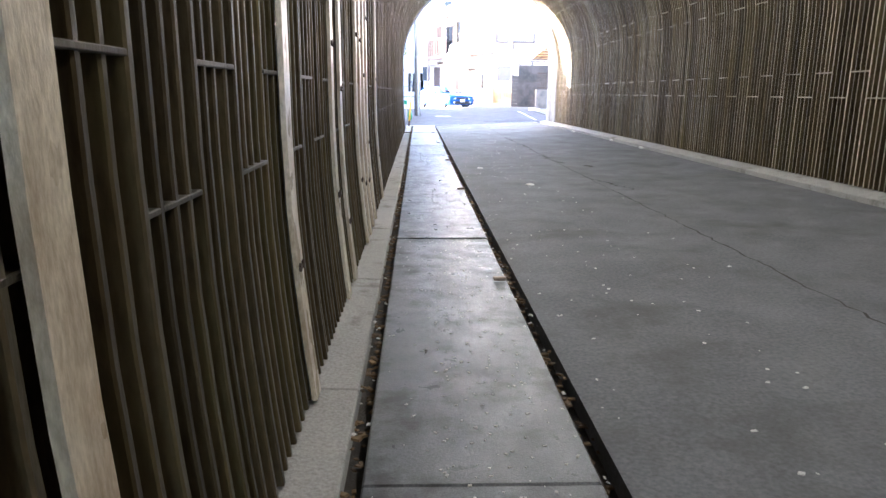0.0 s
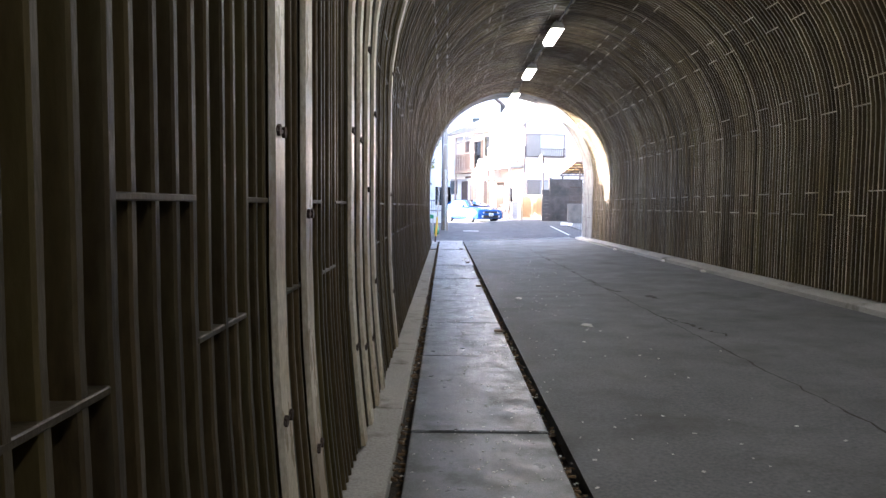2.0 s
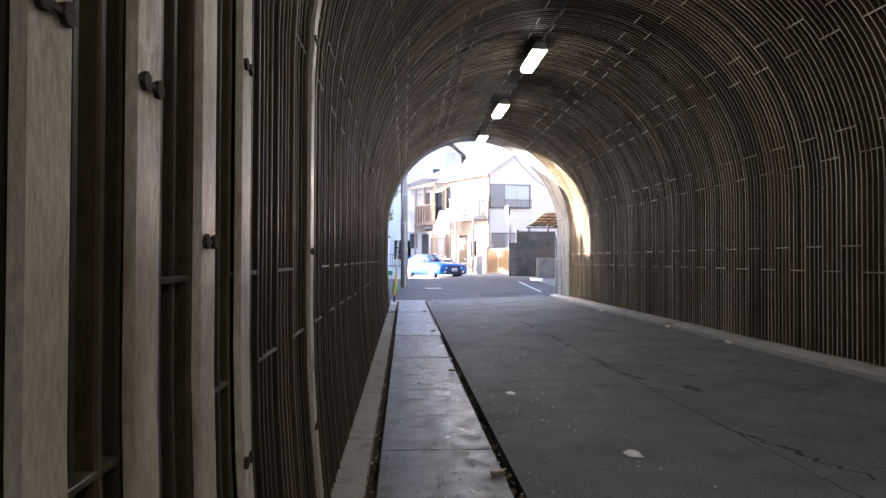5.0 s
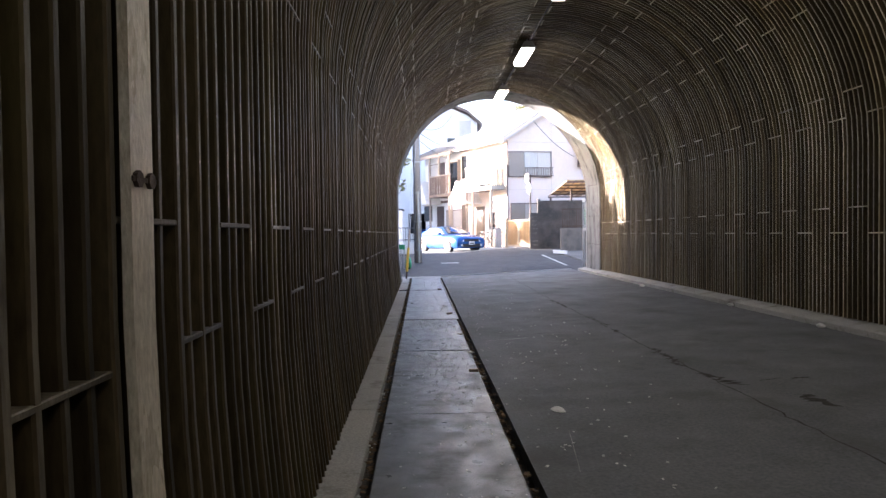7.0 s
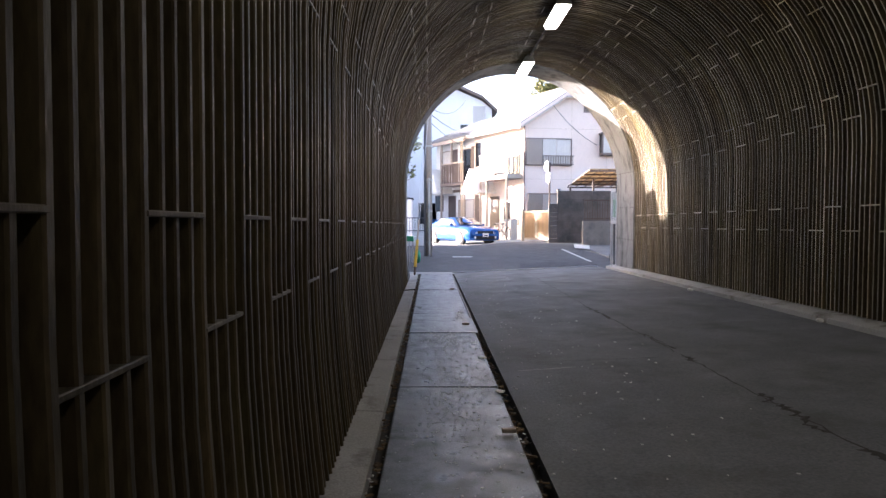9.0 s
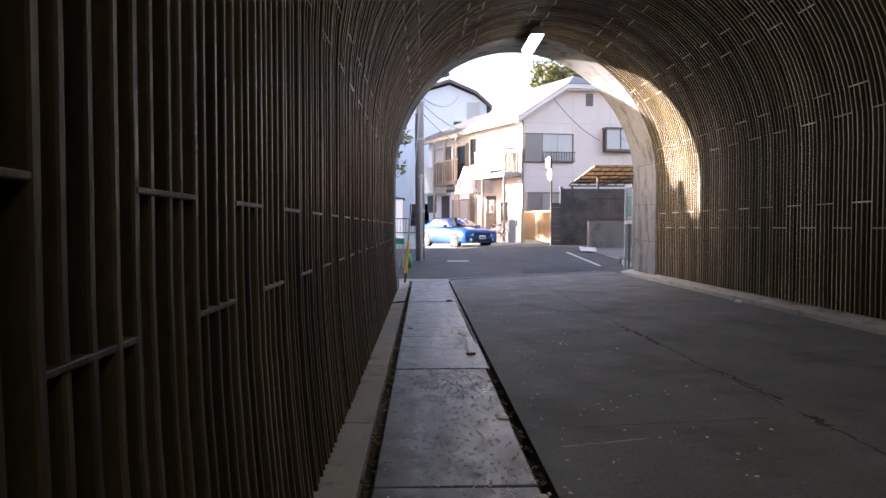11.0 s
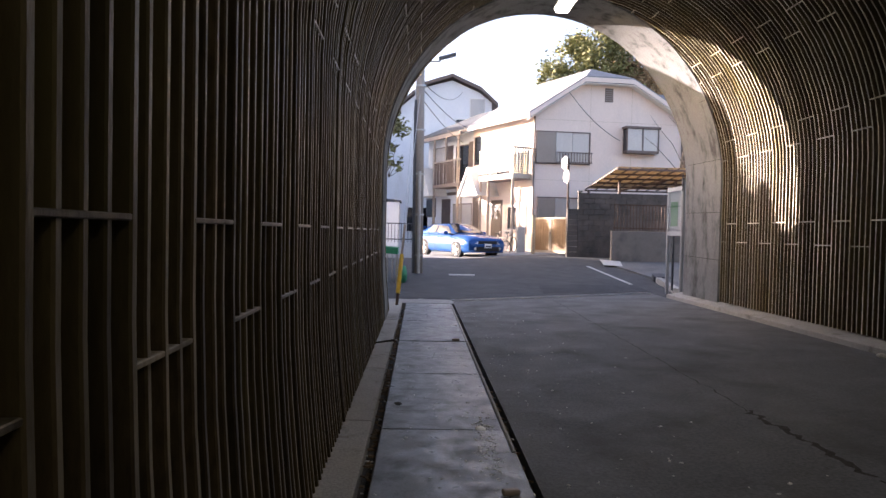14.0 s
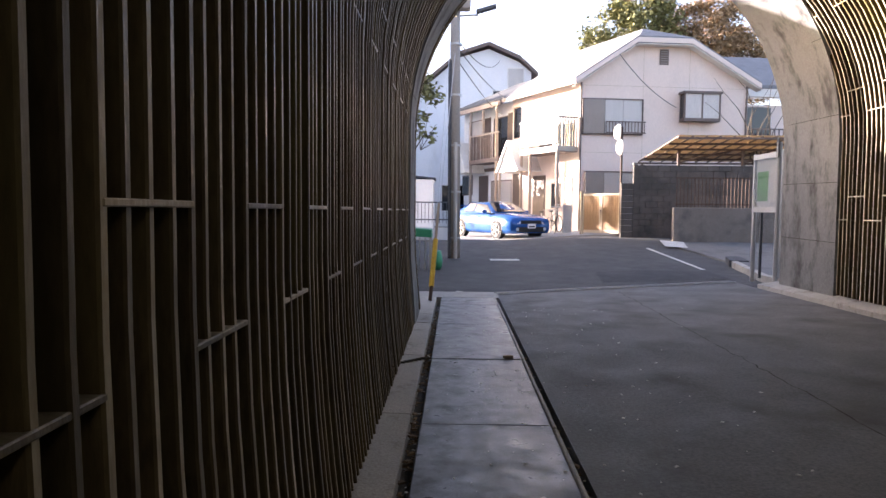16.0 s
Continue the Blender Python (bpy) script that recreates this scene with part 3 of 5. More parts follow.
# joints of the wall boards
for x in (2.6, 4.6):
    bm = bmesh.new()
    front_box(bm, x, x + 0.012, 0.5, 8.3, 0.0, 0.003)
    part("wall_joint", bm, CREAM, house)
for z0 in (3.95, 6.7):
    bm = bmesh.new()
    front_box(bm, 0.02, 7.05, z0, z0 + 0.012, 0.0, 0.0025)
    part("wall_joint", bm, CREAM, house)


def shuttered_window(x0, x1, z0, z1, rail):
    bm = bmesh.new()
    for a, b, c, d in ((x0, x1, z1 - 0.05, z1), (x0, x1, z0, z0 + 0.05), (x0, x0 + 0.05, z0, z1), (x1 - 0.05, x1, z0, z1)):
        front_box(bm, a, b, c, d, 0.0, 0.1)
    w = part("window", bm, BROWNTRIM, house, "brown framed window with closed taupe shutters")
    n = 3
    s = (x1 - x0) / (n + 0.15)
    edges = [x0 + 0.02, x0 + 1.15 * s, x0 + 2.1 * s, x1 - 0.04]
    for i in range(n):
        bm = bmesh.new()
        front_box(bm, edges[i] + 0.015, edges[i + 1] - 0.015, z0 + 0.05, z1 - 0.05, 0.01, (0.13, 0.075, 0.055)[i])
        part("shutter", bm, (TAUPE, CURTAIN, CURTAIN)[i], w)
    if rail:
        for z in (z0 + 0.05, z0 + 0.5):
            bm = bmesh.new()
            front_box(bm, edges[1], x1 + 0.06, z, z + 0.04, 0.2, 0.24)
            part("rail", bm, BROWNTRIM, w)
        for i in range(13):
            bm = bmesh.new()
            x = edges[1] + (x1 - edges[1]) * i / 12
            front_box(bm, x, x + 0.025, z0 + 0.05, z0 + 0.5, 0.205, 0.235)
            part("baluster", bm, BROWNTRIM, w)


shuttered_window(0.02, 2.6, 4.69, 6.17, True)
shuttered_window(0.14, 2.45, 1.2, 3.18, False)
# bay window
bm = bmesh.new()
front_box(bm, 4.14, 5.84, 6.4, 6.5, 0.0, 0.5)
bay = part("bay_window", bm, BROWNTRIM, house, "dark brown box bay window with drawn curtains")
for x0, x1, z0, z1, o0, o1, nm in ((4.2, 5.78, 5.28, 5.4, 0.0, 0.44, "sill"), (4.2, 4.26, 5.4, 6.4, 0.38, 0.44, "mullion"), (4.96, 5.02, 5.4, 6.4, 0.38, 0.44, "mullion"),
                                   (5.72, 5.78, 5.4, 6.4, 0.38, 0.44, "mullion"), (4.2, 4.26, 5.4, 6.4, 0.0, 0.06, "mullion"), (5.72, 5.78, 5.4, 6.4, 0.0, 0.06, "mullion")):
    bm = bmesh.new()
    front_box(bm, x0, x1, z0, z1, o0, o1)
    part(nm, bm, BROWNTRIM, bay)
for x in (4.26, 5.02):
    bm = bmesh.new()
    front_box(bm, x, x + 0.7, 5.4, 6.4, 0.395, 0.41)
    part("pane", bm, CURTAIN, bay)
for x in (4.22, 5.745):
    bm = bmesh.new()
    front_box(bm, x, x + 0.015, 5.4, 6.4, 0.06, 0.38)
    part("pane", bm, DARKGLASS, bay)

# side facade: balcony on posts, gabled porch, doors and windows
bm = bmesh.new()
side_box(bm, 0.2, 3.05, 4.0, 4.2, 0.0, 1.05)
balcony = part("balcony", bm, BALCONY, house, "cream wooden balcony on thin posts")
for d, o in ((0.25, 1.0), (2.95, 1.0), (2.25, 1.0)):
    bm = bmesh.new()
    p = hp(0, d, 0.66, o)
    box(bm, (p.x - 0.06, p.y - 0.06, 0.6), (p.x + 0.06, p.y + 0.06, 4.0), chamfer=0.01)
    part("post", bm, BARE, balcony)
bm = bmesh.new()
side_box(bm, 0.2, 3.05, 5.35, 5.43, 0.98, 1.05)
side_box(bm, 0.2, 0.27, 5.35, 5.43, 0.0, 1.0)
side_box(bm, 0.2, 3.05, 4.32, 4.38, 0.99, 1.04)
part("rail", bm, BALCONY, balcony)
for i in range(20):
    bm = bmesh.new()
    d = 0.24 + i * 0.143
    side_box(bm, d, d + 0.06, 4.38, 5.35, 1.0, 1.03)
    part("baluster", bm, BALCONY, balcony)
for i in range(7):
    bm = bmesh.new()
    side_box(bm, 0.21, 0.24, 4.2, 5.35, 0.05 + i * 0.14, 0.11 + i * 0.14)
    part("baluster", bm, BALCONY, balcony)
bm = bmesh.new()
side_box(bm, 0.22, 3.03, 3.965, 3.996, 0.02, 1.03)
part("underside", bm, BROWNTRIM, balcony, "brown boarded underside")
for d in (0.75, 2.4):
    bm = bmesh.new()
    p = hp(0, d, 0, 0.95)
    rod(bm, (p.x, p.y, 4.2), (p.x, p.y, 6.05), 0.022, 8)
    part("laundry_post", bm, BROWNTRIM, balcony)
porch = None
for s in (-1, 1):
    bm = bmesh.new()
    solid(bm, [hp(0, 3.75, 4.72, 1.3), hp(0, 3.75 + s * 0.95, 3.32, 1.3), hp(0, 3.75 + s * 0.86, 3.27, 1.3), hp(0, 3.75, 4.56, 1.3)], SIDE * -1.3)
    if porch is None:
        porch = part("porch_roof", bm, WHITETRIM, house, "white steep gabled porch roof")
    else:
        part("roof_slope", bm, WHITETRIM, porch)
bm = bmesh.new()
solid(bm, [hp(0, 3.75, 4.54, 1.2), hp(0, 2.9, 3.28, 1.2), hp(0, 4.6, 3.28, 1.2)], SIDE * -0.04)
part("gable_panel", bm, WHITETRIM, porch)
bm = bmesh.new()
p = hp(0, 4.55, 0, 1.15)
box(bm, (p.x - 0.05, p.y - 0.05, 0.55), (p.x + 0.05, p.y + 0.05, 3.3), chamfer=0.01)
part("post", bm, BARE, porch)
# the wide pane behind the balcony rail is added as shade between the balusters
for d0, d1, z0, z1, mat_, nm in ((0.55, 0.95, 1.5, 2.9, TAUPE, "window"), (2.55, 3.4, 0.7, 3.05, DARKDOOR, "door"), (4.5, 5.15, 0.7, 3.35, DARKDOOR, "door"),
                             (0.5, 2.95, 4.22, 5.28, DARKGLASS, "window"), (1.4, 1.95, 1.7, 2.7, DARKGLASS, "window"), (4.5, 5.1, 5.0, 6.4, DARKGLASS, "window")):
    bm = bmesh.new()
    side_box(bm, d0 - 0.06, d1 + 0.06, z0 - 0.05, z1 + 0.06, -0.02, 0.03)
    w = part(nm, bm, BROWNTRIM, house)
    bm = bmesh.new()
    side_box(bm, d0, d1, z0, z1, 0.0, 0.045)
    part("panel", bm, mat_, w)

# second unit of the row with its darker roof
row2 = thing("house", pose(0, 0, 0), "shaded two storey house unit with dark slate roof and balcony", "house")
bm = bmesh.new()
solid(bm, [hp(0.35, 5.52, 0.4), hp(5.5, 5.52, 0.4), hp(5.5, 11.0, 0.4), hp(0.35, 11.0, 0.4)], (0, 0, 6.5))
part("wall", bm, WHITEWALL, row2)
bm = bmesh.new()
solid(bm, [hp(-0.4, 5.55, 6.82), hp(3.4, 5.55, 8.5), hp(3.4, 5.55, 8.65), hp(-0.4, 5.55, 6.97)], B * 5.6)
part("roof", bm, DARKROOF, row2)
bm = bmesh.new()
solid(bm, [hp(7.2, 5.55, 6.82), hp(3.4, 5.55, 8.5), hp(3.4, 5.55, 8.65), hp(7.2, 5.55, 6.97)], B * 5.6)
part("roof", bm, DARKROOF, row2)


def off(d0, d1, z0, z1, o0, o1):
    b = bmesh.new()
    side_box(b, d0, d1, z0, z1, o0 - 0.35, o1 - 0.35)
    return b


balc = part("balcony", off(5.55, 8.5, 3.9, 4.1, 0, 1.0), BROWNTRIM, row2, "weathered brown wooden balcony")
part("rail", off(5.55, 8.5, 5.28, 5.36, 0.94, 1.0), TAUPE, balc)
part("rail", off(8.44, 8.5, 5.28, 5.36, 0.0, 0.94), BARE, balc)
for i in range(20):
    d = 5.6 + i * 0.15
    part("baluster", off(d, d + 0.06, 4.1, 5.28, 0.955, 0.985), BROWNTRIM, balc)
for i in range(6):
    part("baluster", off(8.455, 8.485, 4.1, 5.28, 0.1 + i * 0.14, 0.16 + i * 0.14), BROWNTRIM, balc)
for d, z0, z1 in ((5.8, 0.5, 6.75), (8.4, 0.5, 6.75), (7.1, 5.3, 6.75)):
    part("post", off(d, d + 0.11, z0, z1, 0.88, 0.99), BARE if d < 6 else TAUPE, balc)
part("eave_beam", off(5.6, 11.0, 6.6, 6.8, 0.86, 1.0), TAUPE, row2, "taupe eave beam")
part("lintel", off(5.6, 11.0, 3.55, 3.72, 0.0, 0.06), BROWNTRIM, row2)
for d0, d1, z0, z1, mat_ in ((8.2, 9.1, 0.7, 3.3, DARKDOOR), (5.9, 6.85, 0.8, 3.0, CURTAIN), (6.9, 7.8, 0.8, 3.0, TAUPE), (9.9, 11.0, 2.4, 3.4, DARKGLASS),
                             (5.62, 6.2, 4.2, 6.3, DARKDOOR), (6.3, 7.6, 4.3, 6.2, DARKGLASS), (8.0, 8.6, 4.3, 6.3, DARKDOOR), (8.75, 10.3, 4.9, 6.3, CURTAIN)):
    w = part("window" if mat_ is not DARKDOOR else "door", off(d0 - 0.06, d1 + 0.06, z0 - 0.06, z1 + 0.06, -0.02, 0.03), BROWNTRIM, row2)
    part("panel", off(d0, d1, z0, z1, 0.0, 0.045), mat_, w)
porch = None
for s in (-1, 1):
    bm = bmesh.new()
    solid(bm, [hp(0, 9.3, 5.1, 0.9), hp(0, 9.3 + s * 0.85, 3.5, 0.9), hp(0, 9.3 + s * 0.74, 3.46, 0.9), hp(0, 9.3, 4.92, 0.9)], SIDE * -1.2)
    if porch is None:
        porch = part("porch_roof", bm, WHITETRIM, row2, "white steep gabled porch roof")
    else:
        part("roof_slope", bm, WHITETRIM, porch)
bm = bmesh.new()
solid(bm, [hp(0, 9.3, 4.9, 0.8), hp(0, 8.58, 3.48, 0.8), hp(0, 10.02, 3.48, 0.8)], SIDE * -0.04)
part("gable_panel", bm, WHITETRIM, porch)

# wing to the far side of the pink house
wing = thing("house", pose(0, 0, 0), "low house wing with grey slate roof and upstairs balcony", "house")
bm = bmesh.new()
solid(bm, [hp(7.3, 1.5, 0.4), hp(12.5, 1.5, 0.4), hp(12.5, 6, 0.4), hp(7.3, 6, 0.4)], (0, 0, 5.9))
part("wall", bm, PINK, wing)
bm = bmesh.new()
solid(bm, [hp(6.9, 1.0, 6.95), hp(12.9, 1.0, 6.95), hp(12.9, 3.8, 8.75), hp(6.0, 3.8, 8.75)], (0, 0, 0.15))
part("roof", bm, SLATE, wing)
bm = bmesh.new()
solid(bm, [hp(7.0, 1.05, 6.6), hp(12.8, 1.05, 6.6), hp(12.8, 1.05, 6.95), hp(7.0, 1.05, 6.95)], B * 0.4)
part("fascia", bm, WHITETRIM, wing)
bm = bmesh.new()
solid(bm, [hp(7.5, 0.5, 4.1), hp(12.5, 0.5, 4.1), hp(12.5, 1.5, 4.1), hp(7.5, 1.5, 4.1)], (0, 0, 0.15))
balc = part("balcony", bm, BROWNTRIM, wing)
bm = bmesh.new()
solid(bm, [hp(7.5, 0.5, 5.1), hp(12.5, 0.5, 5.1), hp(12.5, 0.56, 5.1), hp(7.5, 0.56, 5.1)], (0, 0, 0.06))
part("rail", bm, BROWNTRIM, balc)
for i in range(24):
    bm = bmesh.new()
    p = hp(7.55 + i * 0.2, 0.53, 4.2)
    box(bm, (p.x - 0.02, p.y - 0.02, 4.2), (p.x + 0.02, p.y + 0.02, 5.1))
    part("baluster", bm, BROWNTRIM, balc)
bm = bmesh.new()
solid(bm, [hp(7.9, 1.46, 4.3), hp(9.6, 1.46, 4.3), hp(9.6, 1.5, 4.3), hp(7.9, 1.5, 4.3)], (0, 0, 1.9))
part("window", bm, DARKGLASS, wing)

# ---------------------------------------------------------------- tall white house behind
white = thing("house", pose(0, 0, 0), "tall white rendered house with thin dark roof edge", "house")
bm = bmesh.new()
solid(bm, [(-4.2, 32, 0.4), (5.0, 32, 0.4), (5.0, 32, 10.3), (4.2, 32, 10.95), (2.29, 32, 11.75), (0.4, 32, 11.2), (-1.0, 32, 10.0), (-4.2, 32, 7.3)], (0, 8, 0))
part("wall", bm, WHITEWALL, white)
for a, b in (((-4.7, 7.05), (0.4, 11.3)), ((0.4, 11.3), (2.29, 11.9)), ((2.29, 11.9), (4.25, 11.05)), ((4.25, 11.05), (5.4, 10.0))):
    bm = bmesh.new()
    solid(bm, [(a[0], 31.6, a[1]), (b[0], 31.6, b[1]), (b[0], 31.6, b[1] + 0.22), (a[0], 31.6, a[1] + 0.22)], (0, 8.6, 0))
    part("roof_slope", bm, BROWNTRIM, white)
for x0, x1, z0, z1, m_ in ((3.55, 4.5, 9.2, 10.5, CURTAIN), (2.6, 3.2, 8.2, 9.1, DARKGLASS), (-0.6, 1.2, 1.5, 3.1, DARKGLASS), (0.4, 1.7, 1.7, 3.0, DARKGLASS)):
    bm = bmesh.new()
    box(bm, (x0 - 0.06, 31.95, z0 - 0.06), (x1 + 0.06, 32.02, z1 + 0.06))
    w = part("window", bm, WHITETRIM, white)
    bm = bmesh.new()
    box(bm, (x0, 31.93, z0), (x1, 31.948, z1))
    part("pane", bm, m_, w)

# ---------------------------------------------------------------- walls, carport and gate by the pink house
wall = thing("block_wall", pose(0, 0, 0), "sooty stepped concrete block wall beside the house", "wall")
rng = random.Random(3)
bw, bh = 0.4, 0.2
blk = bmesh.new()
box(blk, (0.004, -0.07, 0.004), (bw - 0.004, 0.07, bh - 0.004), chamfer=0.008)
blk = mesh_of(blk, "block", BLOCK)
half = bmesh.new()
box(half, (0.004, -0.07, 0.004), (bw / 2 - 0.004, 0.07, bh - 0.004), chamfer=0.008)
half = mesh_of(half, "block", BLOCK)
for r in range(13):
    z = 0.44 + r * bh
    x = 6.16
    if r % 2:
        part("block", half, BLOCK, wall, m=pose(x, 11.3, z))
        x += bw / 2
    while x < 11.4:
        part("block", blk, BLOCK, wall, m=pose(x, 11.3 + rng.uniform(-0.004, 0.004), z))
        x += bw
    if r < 10:
        part("block", blk, BLOCK, wall, m=pose(5.76, 11.3, z))
bm = bmesh.new()
box(bm, (6.17, 11.26, 0.44), (11.4, 11.34, 3.03))
part("mortar", bm, BLOCK, wall)
bm = bmesh.new()
box(bm, (6.14, 11.21, 3.045), (6.3, 11.39, 3.12), chamfer=0.01)
part("cap", bm, LOWCONC, wall)

low = thing("low_wall", pose(0, 0, 0), "low weathered concrete wall with rusty iron railing", "wall")
bm = bmesh.new()
box(bm, (6.93, 9.45, 0.2), (12.0, 9.65, 1.64), chamfer=0.015)
part("wall", bm, LOWCONC, low)
for z in (1.72, 2.52):
    bm = bmesh.new()
    box(bm, (7.0, 9.52, z), (12.0, 9.56, z + 0.04))
    part("rail", bm, RUST, low)
rng = random.Random(8)
for i in range(44):
    bm = bmesh.new()
    x = 7.02 + i * 0.11
    box(bm, (x, 9.527, 1.64), (x + 0.022, 9.549, 2.52))
    part("bar", bm, RUST, low)

port = thing("carport", pose(0, 0, 0), "carport roof of amber corrugated sheets on brown frame", "carport")
def port_z(y):
    return 4.05 - 0.1 * (y - 11.5)


def port_bar(bm, x0, x1, ya, yb, low, high):
    """A bar under the sloping roof, from low to high measured from the roof sheets."""
    solid(bm, [(x0, ya, port_z(ya) + low), (x1, ya, port_z(ya) + low), (x1, yb, port_z(yb) + low), (x0, yb, port_z(yb) + low)], (0, 0, high - low))


for i in range(11):
    for j in range(5):
        bm = bmesh.new()
        x0, ya = 7.7 + i * 0.46, 11.5 + j * 0.98
        port_bar(bm, x0, x0 + 0.43, ya, ya + 0.95, 0.0, 0.02)
        part("sheet", bm, AMBER, port)
for i in range(12):
    bm = bmesh.new()
    x = 7.68 + i * 0.46
    port_bar(bm, x, x + 0.035, 11.46, 16.42, -0.05, -0.004)
    part("rafter", bm, BROWNTRIM, port)
for j in range(6):
    bm = bmesh.new()
    y = 11.46 + j * 0.98
    port_bar(bm, 7.66, 12.8, y, y + 0.05, -0.12, -0.054)
    part("beam", bm, BROWNTRIM, port)
for x, y in ((7.75, 16.2), (8.3, 13.4), (10.6, 13.4)):
    bm = bmesh.new()
    box(bm, (x, y, 0.5), (x + 0.09, y + 0.09, port_z(y) - 0.1))
    part("post", bm, BROWNTRIM, port)
for x0, x1 in ((8.35, 10.2), (10.65, 12.4)):
    bm = bmesh.new()
    rod(bm, (x0, 13.45, 3.3), (x1, 13.45, port_z(13.45) - 0.13), 0.035, 8)
    part("brace", bm, BROWNTRIM, port)

gate = thing("gate", pose(4.86, 13.42, 0, 0, 0, -51), "cream framed double gate with orange brown wooden panels", "gate")
for x0, x1 in ((0.06, 0.88), (0.89, 1.71)):
    leaf = thing("gate_leaf", pose(0, 0, 0), "", "")
    leaf.parent = gate
    for lo, hi in (((x0, 0.0, 0.74), (x0 + 0.06, 0.06, 2.14)), ((x1 - 0.06, 0.0, 0.74), (x1, 0.06, 2.14)),
                   ((x0 + 0.06, 0.0, 2.06), (x1 - 0.06, 0.06, 2.14)), ((x0 + 0.06, 0.0, 0.74), (x1 - 0.06, 0.06, 0.84))):
        bm = bmesh.new()
        box(bm, lo, hi)
        part("frame_bar", bm, CREAM, leaf)
    for i in range(5):
        bm = bmesh.new()
        w = (x1 - x0 - 0.12) / 5
        box(bm, (x0 + 0.062 + i * w, 0.015, 0.84), (x0 + 0.058 + (i + 1) * w, 0.045, 2.06))
        part("board", bm, TIMBER, leaf)
for x in (-0.06, 1.72):
    bm = bmesh.new()
    box(bm, (x, -0.03, 0.4), (x + 0.11, 0.09, 2.25), chamfer=0.01)
    part("post", bm, CREAM, gate)
bm = bmesh.new()
rod(bm, (0.885, -0.01, 1.5), (0.885, -0.06, 1.5), 0.05, 10)
part("latch", bm, BARE, gate)

# traffic mirror, seen edge on
mir = thing("traffic_mirror", pose(5.93, 12.0, 0.64), "roadside convex mirrors with white hoods on a brown post", "mirror")
bm = bmesh.new()
rod(bm, (0, 0, 0), (0, 0, 3.75), 0.038, 10)
part("post", bm, RUST, mir)
for z, dx in ((3.55, -0.18), (3.05, -0.1)):
    mm = pose(dx, -0.05, z, 90, 0, -87)
    bm = bmesh.new()
    bmesh.ops.create_cone(bm, cap_ends=True, segments=24, radius1=0.28, radius2=0.2, depth=0.1, matrix=mm)
    head = part("mirror_back", bm, WHITETRIM, mir)
    bm = bmesh.new()
    bmesh.ops.create_cone(bm, cap_ends=True, segments=24, radius1=0.26, radius2=0.26, depth=0.01, matrix=mm @ Matrix.Translation((0, 0, -0.056)))
    part("mirror_face", bm, MIRROR, head)
    bm = bmesh.new()
    rod(bm, (0, 0, z), (dx, -0.05, z), 0.02, 8)
    part("bracket", bm, RUST, mir)

# ---------------------------------------------------------------- utility pole with lamp, cables and guarded stay wire
pole = thing("utility_pole", pose(0.27, 6.5, 0.15), "grey concrete utility pole with conduit and street lamp", "utility pole")
bm = bmesh.new()
rod(bm, (0, 0, -0.2), (-0.05, 0, 9.5), 0.15, 16, 0.11)
part("shaft", bm, POLECONC, pole, smooth=True)
bm = bmesh.new()
rod(bm, (-0.14, -0.1, 0), (-0.16, -0.08, 5.2), 0.045, 10)
part("conduit", bm, DARKROOF, pole)
bm = bmesh.new()
rod(bm, (0.02, -0.17, 0), (0.0, -0.15, 3.1), 0.05, 10)
part("conduit", bm, STEEL, pole)
for z in (0.6, 1.8, 3.0, 4.3, 5.6):
    bm = bmesh.new()
    rod(bm, (-0.005, 0, z), (-0.005, 0, z + 0.05), 0.155, 16)
    part("band", bm, STEEL, pole)
bm = bmesh.new()
rod(bm, (-0.02, 0, 6.35), (0.55, -0.15, 6.33), 0.025, 8)
arm = part("lamp_arm", bm, STEEL, pole)
bm = bmesh.new()
solid(bm, [(0.5, -0.28, 6.36), (1.0, -0.28, 6.5), (1.0, -0.28, 6.58), (0.5, -0.28, 6.44)], (0, 0.2, 0))
part("lamp_head", bm, DARKROOF, arm, "flat grey street lamp head")
bm = bmesh.new()
box(bm, (0.05, -0.3, 6.45), (0.35, 0.0, 6.95), chamfer=0.03)
part("junction_box", bm, TAUPE, pole)
for z in (7.2, 8.4):
    bm = bmesh.new()
    box(bm, (-0.9, -0.05, z), (0.9, 0.05, z + 0.09))
    part("crossarm", bm, STEEL, pole)


def cable(name, pts, r, label, group="cables"):
    cu = bpy.data.curves.new(name, "CURVE")
    cu.dimensions, cu.bevel_depth, cu.bevel_resolution = "3D", r, 1
    sp = cu.splines.new("POLY")
    sp.points.add(len(pts) - 1)
    for q, v in zip(sp.points, pts):
        q.co = (*v, 1)
    cu.materials.append(BLACK)
    return tagged(new(name, cu), label, "cable", group)


def sag(a, b, drop, n=14):
    a, b = Vector(a), Vector(b)
    return [a.lerp(b, i / n) - Vector((0, 0, drop * 4 * (i / n) * (1 - i / n))) for i in range(n + 1)]


cable("overhead_cable", sag(hp(1.2, -0.42, 8.0), hp(3.9, -0.2, 5.85), 0.25), 0.014, "black cable hanging across the pink gable")
cable("overhead_cable", sag((0.22, 6.5, 6.0), (3.0, 31.9, 11.0), 0.6), 0.014, "thin black cable slung from pole to house")
cable("overhead_cable", sag((0.22, 6.5, 5.8), (4.2, 31.9, 8.6), 0.5), 0.014, "thin black cable slung from pole to house")
cable("overhead_cable", sag((0.22, 6.5, 5.5), (3.8, 31.9, 7.4), 0.4), 0.014, "thin black cable slung from pole to house")
cable("overhead_cable", sag((0.2, 6.4, 6.7), (-2.0, 1.5, 7.6), 0.2), 0.014, "thin black cable slung from the pole")
